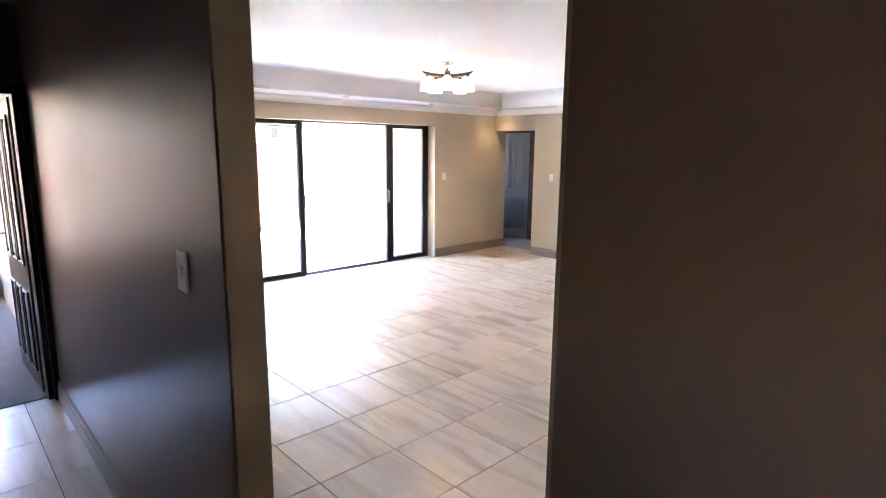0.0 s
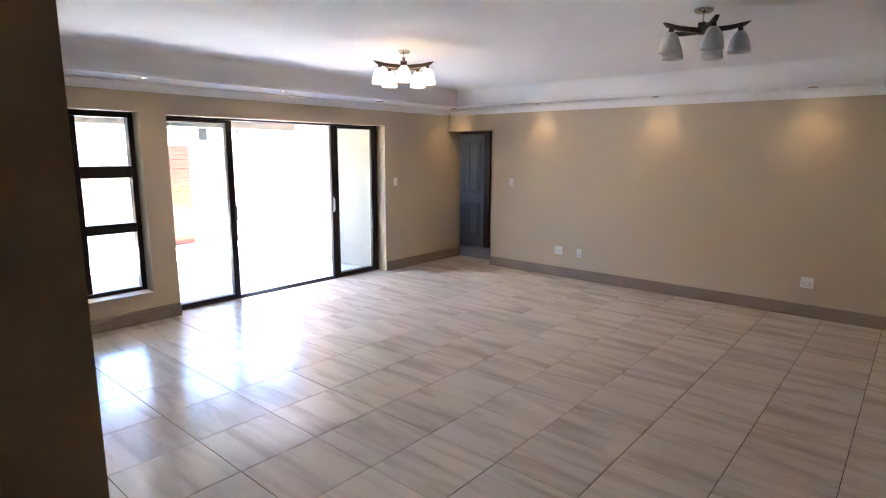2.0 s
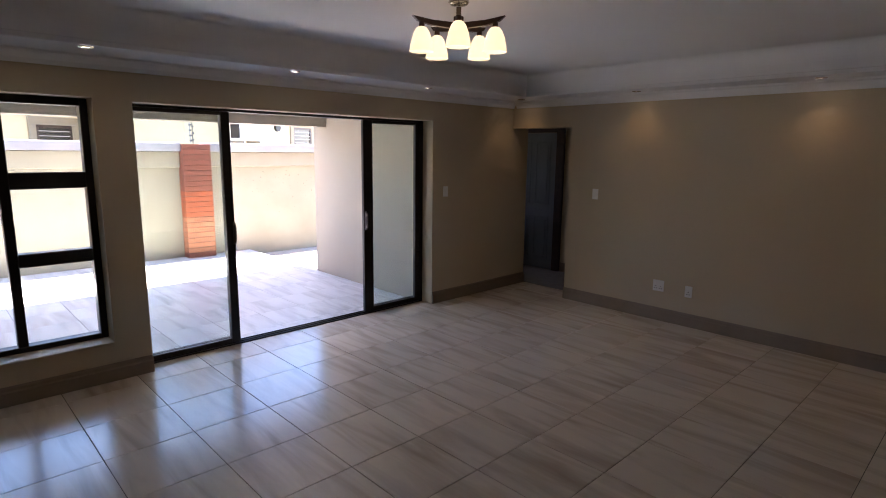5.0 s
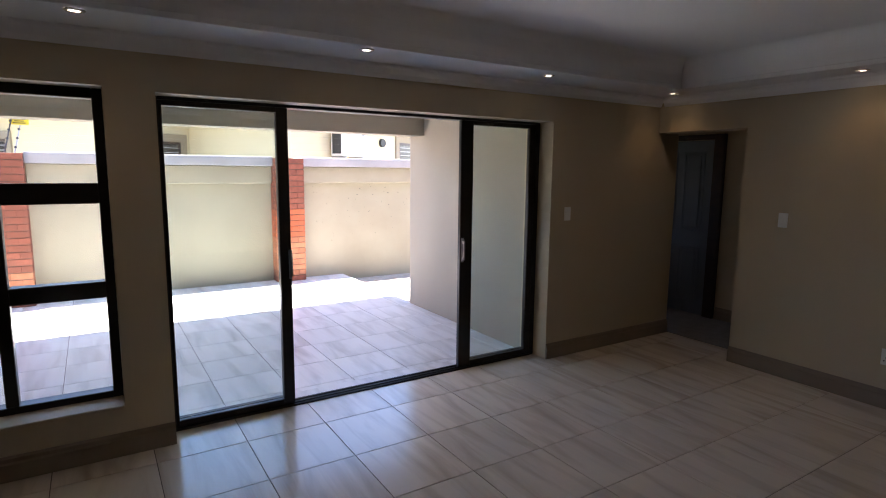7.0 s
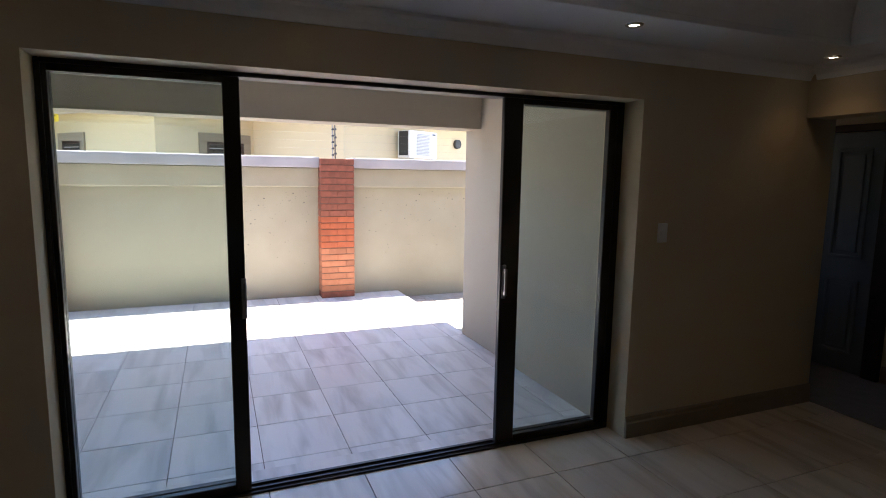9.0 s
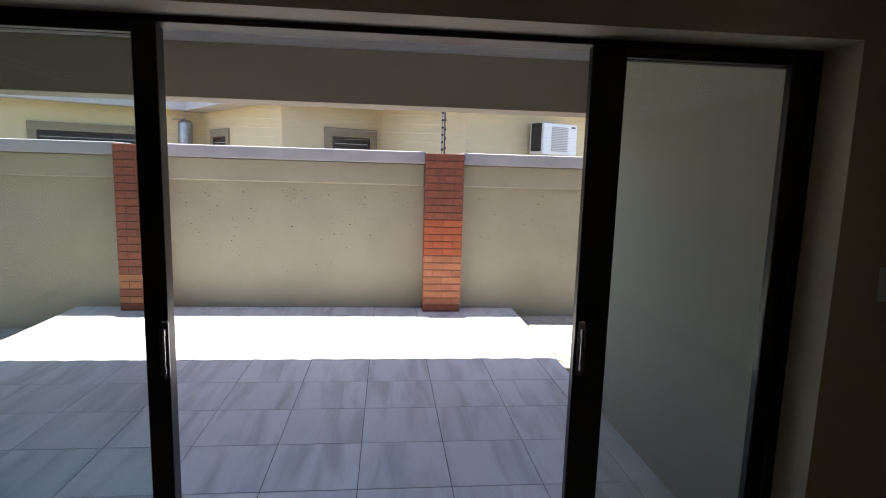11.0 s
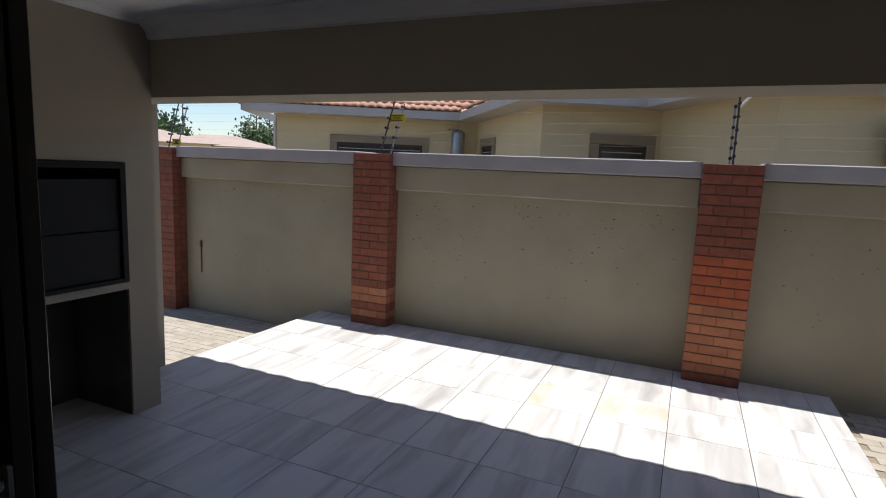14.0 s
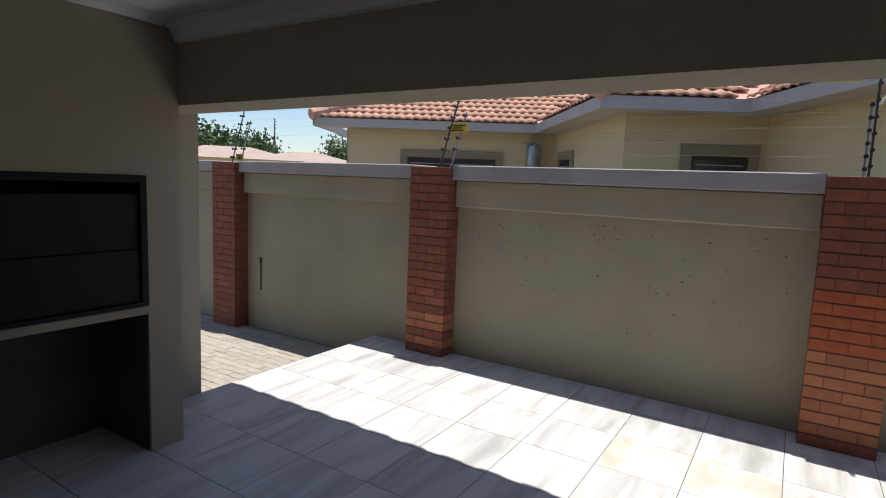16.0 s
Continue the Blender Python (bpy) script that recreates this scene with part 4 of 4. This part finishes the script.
for yaw, dist, w in ((53.5, 33, 7.5), (46.5, 36, 7.0), (43.0, 44, 6.0)):
    x, y = from_eye(yaw, dist)
    hs = thing("far_house", (x, y, -0.15), "low house with a pale tan tiled hip roof", "house", "far houses")
    m = pose(x, y, 0, 0, 0, yaw)
    bm = box(-w / 2 + 0.4, w / 2 - 0.4, -2.6, 2.6, -0.15, 2.45)
    bmesh.ops.transform(bm, verts=bm.verts, matrix=m)
    part("wall", bm, M_HOUSE, hs)
    bm = bmesh.new()
    base = [bm.verts.new(v) for v in ((-w / 2, -3, 2.45), (w / 2, -3, 2.45), (w / 2, 3, 2.45), (-w / 2, 3, 2.45))]
    r0, r1 = bm.verts.new((-w / 2 + 2.6, 0, 3.15)), bm.verts.new((w / 2 - 2.6, 0, 3.15))
    for f in ((base[0], base[1], r1, r0), (base[1], base[2], r1), (base[2], base[3], r0, r1), (base[3], base[0], r0), tuple(base[::-1])):
        bm.faces.new(f)
    bmesh.ops.transform(bm, verts=bm.verts, matrix=m)
    part("roof", bm, M_FARROOF, hs, "pale tan tiled hip roof")

# ---- roof tiles of the neighbouring house ----
TW, TL, PITCH = 0.33, 0.30, radians(24)
def roof_tile_mesh():
    bm = bmesh.new()
    n = 14
    rows = []
    for v, dz in ((-0.02, 0.032), (TL + 0.04, 0.0)):
        rows.append([bm.verts.new((TW * (i / n - 0.5) * 1.06, v, dz + 0.026 * (0.5 + 0.5 * math.sin(4 * math.pi * i / n - 0.6)))) for i in range(n + 1)])
    low = [bm.verts.new((v.co.x, v.co.y, v.co.z - 0.026)) for v in rows[0]]
    for i in range(n):
        bm.faces.new((rows[0][i], rows[0][i + 1], rows[1][i + 1], rows[1][i])).smooth = True
        bm.faces.new((low[i], low[i + 1], rows[0][i + 1], rows[0][i]))
    return to_mesh("roof_tile", bm, M_ROOF)


rt = roof_tile_mesh()
roof = part("roof", box(0, 0.1, 0, 0.1, 2.2, 2.25), M_FASCIA, house)
roof.matrix_basis = pose(0, 17, 0)
ROWS_UP = 10
for i in range(5):
    a, b = EV[i], EV[i + 1]
    d = (b - a).normalized()
    n = Vector((-d.y, d.x))
    # the lines on which neighbouring slopes meet, as slopes across the eave
    def cut(j):
        if j == 0 or j == len(EV) - 1:
            return 1.0 if j == 0 else -1.0
        dp, dn = (EV[j] - EV[j - 1]).normalized(), (EV[j + 1] - EV[j]).normalized()
        m = Vector((-dp.y - dn.y, dp.x + dn.x)).normalized()
        return m.dot(d) / m.dot(n)
    k0, k1 = cut(i), cut(i + 1)
    L = (b - a).length
    # deck under the tiles
    H = ROWS_UP * TL * math.cos(PITCH)
    v = [a, b, b + d * (k1 * H) + n * H, a + d * (k0 * H) + n * H]
    bm = bmesh.new()
    if (v[2] - v[3]).dot(d) > 0:
        vs = [bm.verts.new((p.x, p.y, EZ + hh - 0.012)) for p, hh in zip(v, (0, 0, H * math.tan(PITCH), H * math.tan(PITCH)))]
        bm.faces.new(vs)
        part("roof_deck", bm, M_ROOFD, house)
    for r in range(ROWS_UP):
        w = r * TL * math.cos(PITCH)
        s0, s1 = k0 * w, L + k1 * w
        s = s0 + TW * 0.35
        while s < s1 - TW * 0.2:
            p = a + d * s + n * w
            m = Matrix.Translation((p.x, p.y, EZ + w * math.tan(PITCH))) @ Matrix(((d.x, n.x, 0, 0), (d.y, n.y, 0, 0), (0, 0, 1, 0), (0, 0, 0, 1))) @ pose(0, 0, 0, math.degrees(PITCH), 0, 0)
            piece("roof_tile", rt, house, m)
            s += TW
for j in (0, 2, 4):
    dn = (EV[j + 1] - EV[j]).normalized()
    dp = (EV[j] - EV[j - 1]).normalized() if j else Vector((dn.y, -dn.x))
    m = Vector((-dp.y - dn.y, dp.x + dn.x)).normalized()
    rise = math.tan(PITCH) * m.dot(Vector((-dn.y, dn.x)))
    bm = bmesh.new()
    for q in range(11):
        A = EV[j] + m * (q * 0.36 - 0.04)
        B = EV[j] + m * (q * 0.36 + 0.38)
        tube(bm, (A.x, A.y, EZ + 0.05 + rise * (q * 0.36 - 0.04)), (B.x, B.y, EZ + 0.04 + rise * (q * 0.36 + 0.38)), 0.11, 0.09, n=10)
    part("ridge_caps", bm, M_ROOFD, house, "faded half-round ridge tiles")

# ---- bricks, pavers and floor tiles ----
for px, p in pillars:
    for c in range(-3 if px < 0 else 0, NC):
        k = (1 if 8 <= c <= 12 else (2 if 0 < c < 8 else 0)) if px == 4.60 else (2 if c in (1, 3, 4) and px > 0 else 0)
        z = ZP + CH * (c + 0.5)
        cuts = [0, 0.11, 0.335, PW] if c % 2 else [0, 0.2225, PW]
        for a, b in zip(cuts, cuts[1:]):
            jx = random.uniform(-0.0015, 0.0015)
            piece("brick", brick_mesh(b - a - 0.0012, 0.10, k), p, Matrix.Translation((px + (a + b) / 2, PF + 0.05 + jx, z)))
        for sx in (0.052, PW - 0.052):
            piece("brick", brick_mesh(0.103, 0.15, k), p, Matrix.Translation((px + sx, PF + 0.185, z)))
tiles = {}
def tile_mesh(w, h, key, mm, t):
    k = (round(w, 3), round(h, 3), key)
    if k not in tiles:
        tiles[k] = to_mesh("tile", box(-w / 2, w / 2, -h / 2, h / 2, -t, 0, 0.0015), mm)
    return tiles[k]


def lay(parent, x0, x1, y0, y1, ox, oy, step, z, key, mm, gap=0.004):
    i = math.floor((x0 - ox) / step)
    while ox + i * step < x1 - 1e-6:
        a, b = max(x0, ox + i * step), min(x1, ox + (i + 1) * step)
        j = math.floor((y0 - oy) / step)
        while oy + j * step < y1 - 1e-6:
            c, d = max(y0, oy + j * step), min(y1, oy + (j + 1) * step)
            if b - a > 0.02 and d - c > 0.02:
                st = key == "out" and abs((a + b) / 2 - 4.02) < 0.3 and abs((c + d) / 2 - 9.65) < 0.2
                piece("tile", tile_mesh(b - a - gap, d - c - gap, "stain" if st else key, M_STAIN if st else mm, 0.01), parent, Matrix.Translation(((a + b) / 2, (c + d) / 2, z + random.uniform(-0.0004, 0.0004))))
            j += 1
        i += 1


random.seed(11)
lay(floor, -1.15, 7.38, YS, 6.01, 0.035, 0.145, 0.5, 0.0, "in", M_TILE)
lay(patio, 0.662, 5.725, YO + 0.06, YB, 0.035, 0.38, 0.5, ZP, "out", M_PTILE)
for nm, x0, x1, y0, y1, zp in (("pavement_left", -3.2, 0.65, 8.7, 10.73, -0.28), ("pavement_right", 5.735, 7.6, 8.5, 10.73, -0.12)):
    pv = setting(nm, box(x0, x1, y0 - 0.02, y1 + 0.02, -0.5, zp - 0.008), M_GROUND, "buff concrete brick paving", "paving")
    me = to_mesh("paver", box(-0.098, 0.098, -0.048, 0.048, -0.02, 0, 0.003), M_PAVER)
    count, r = 0, 0
    y = y0 + 0.05
    while y < y1 - 0.05:
        x = x0 + 0.1 + (0.1 if r % 2 else 0)
        while x < x1 - 0.09:
            piece("paver", me, pv, pose(x, y, zp + random.uniform(-0.002, 0.002), random.uniform(-0.5, 0.5), random.uniform(-0.5, 0.5), random.uniform(-0.6, 0.6)))
            x += 0.2
        y += 0.1
        r += 1
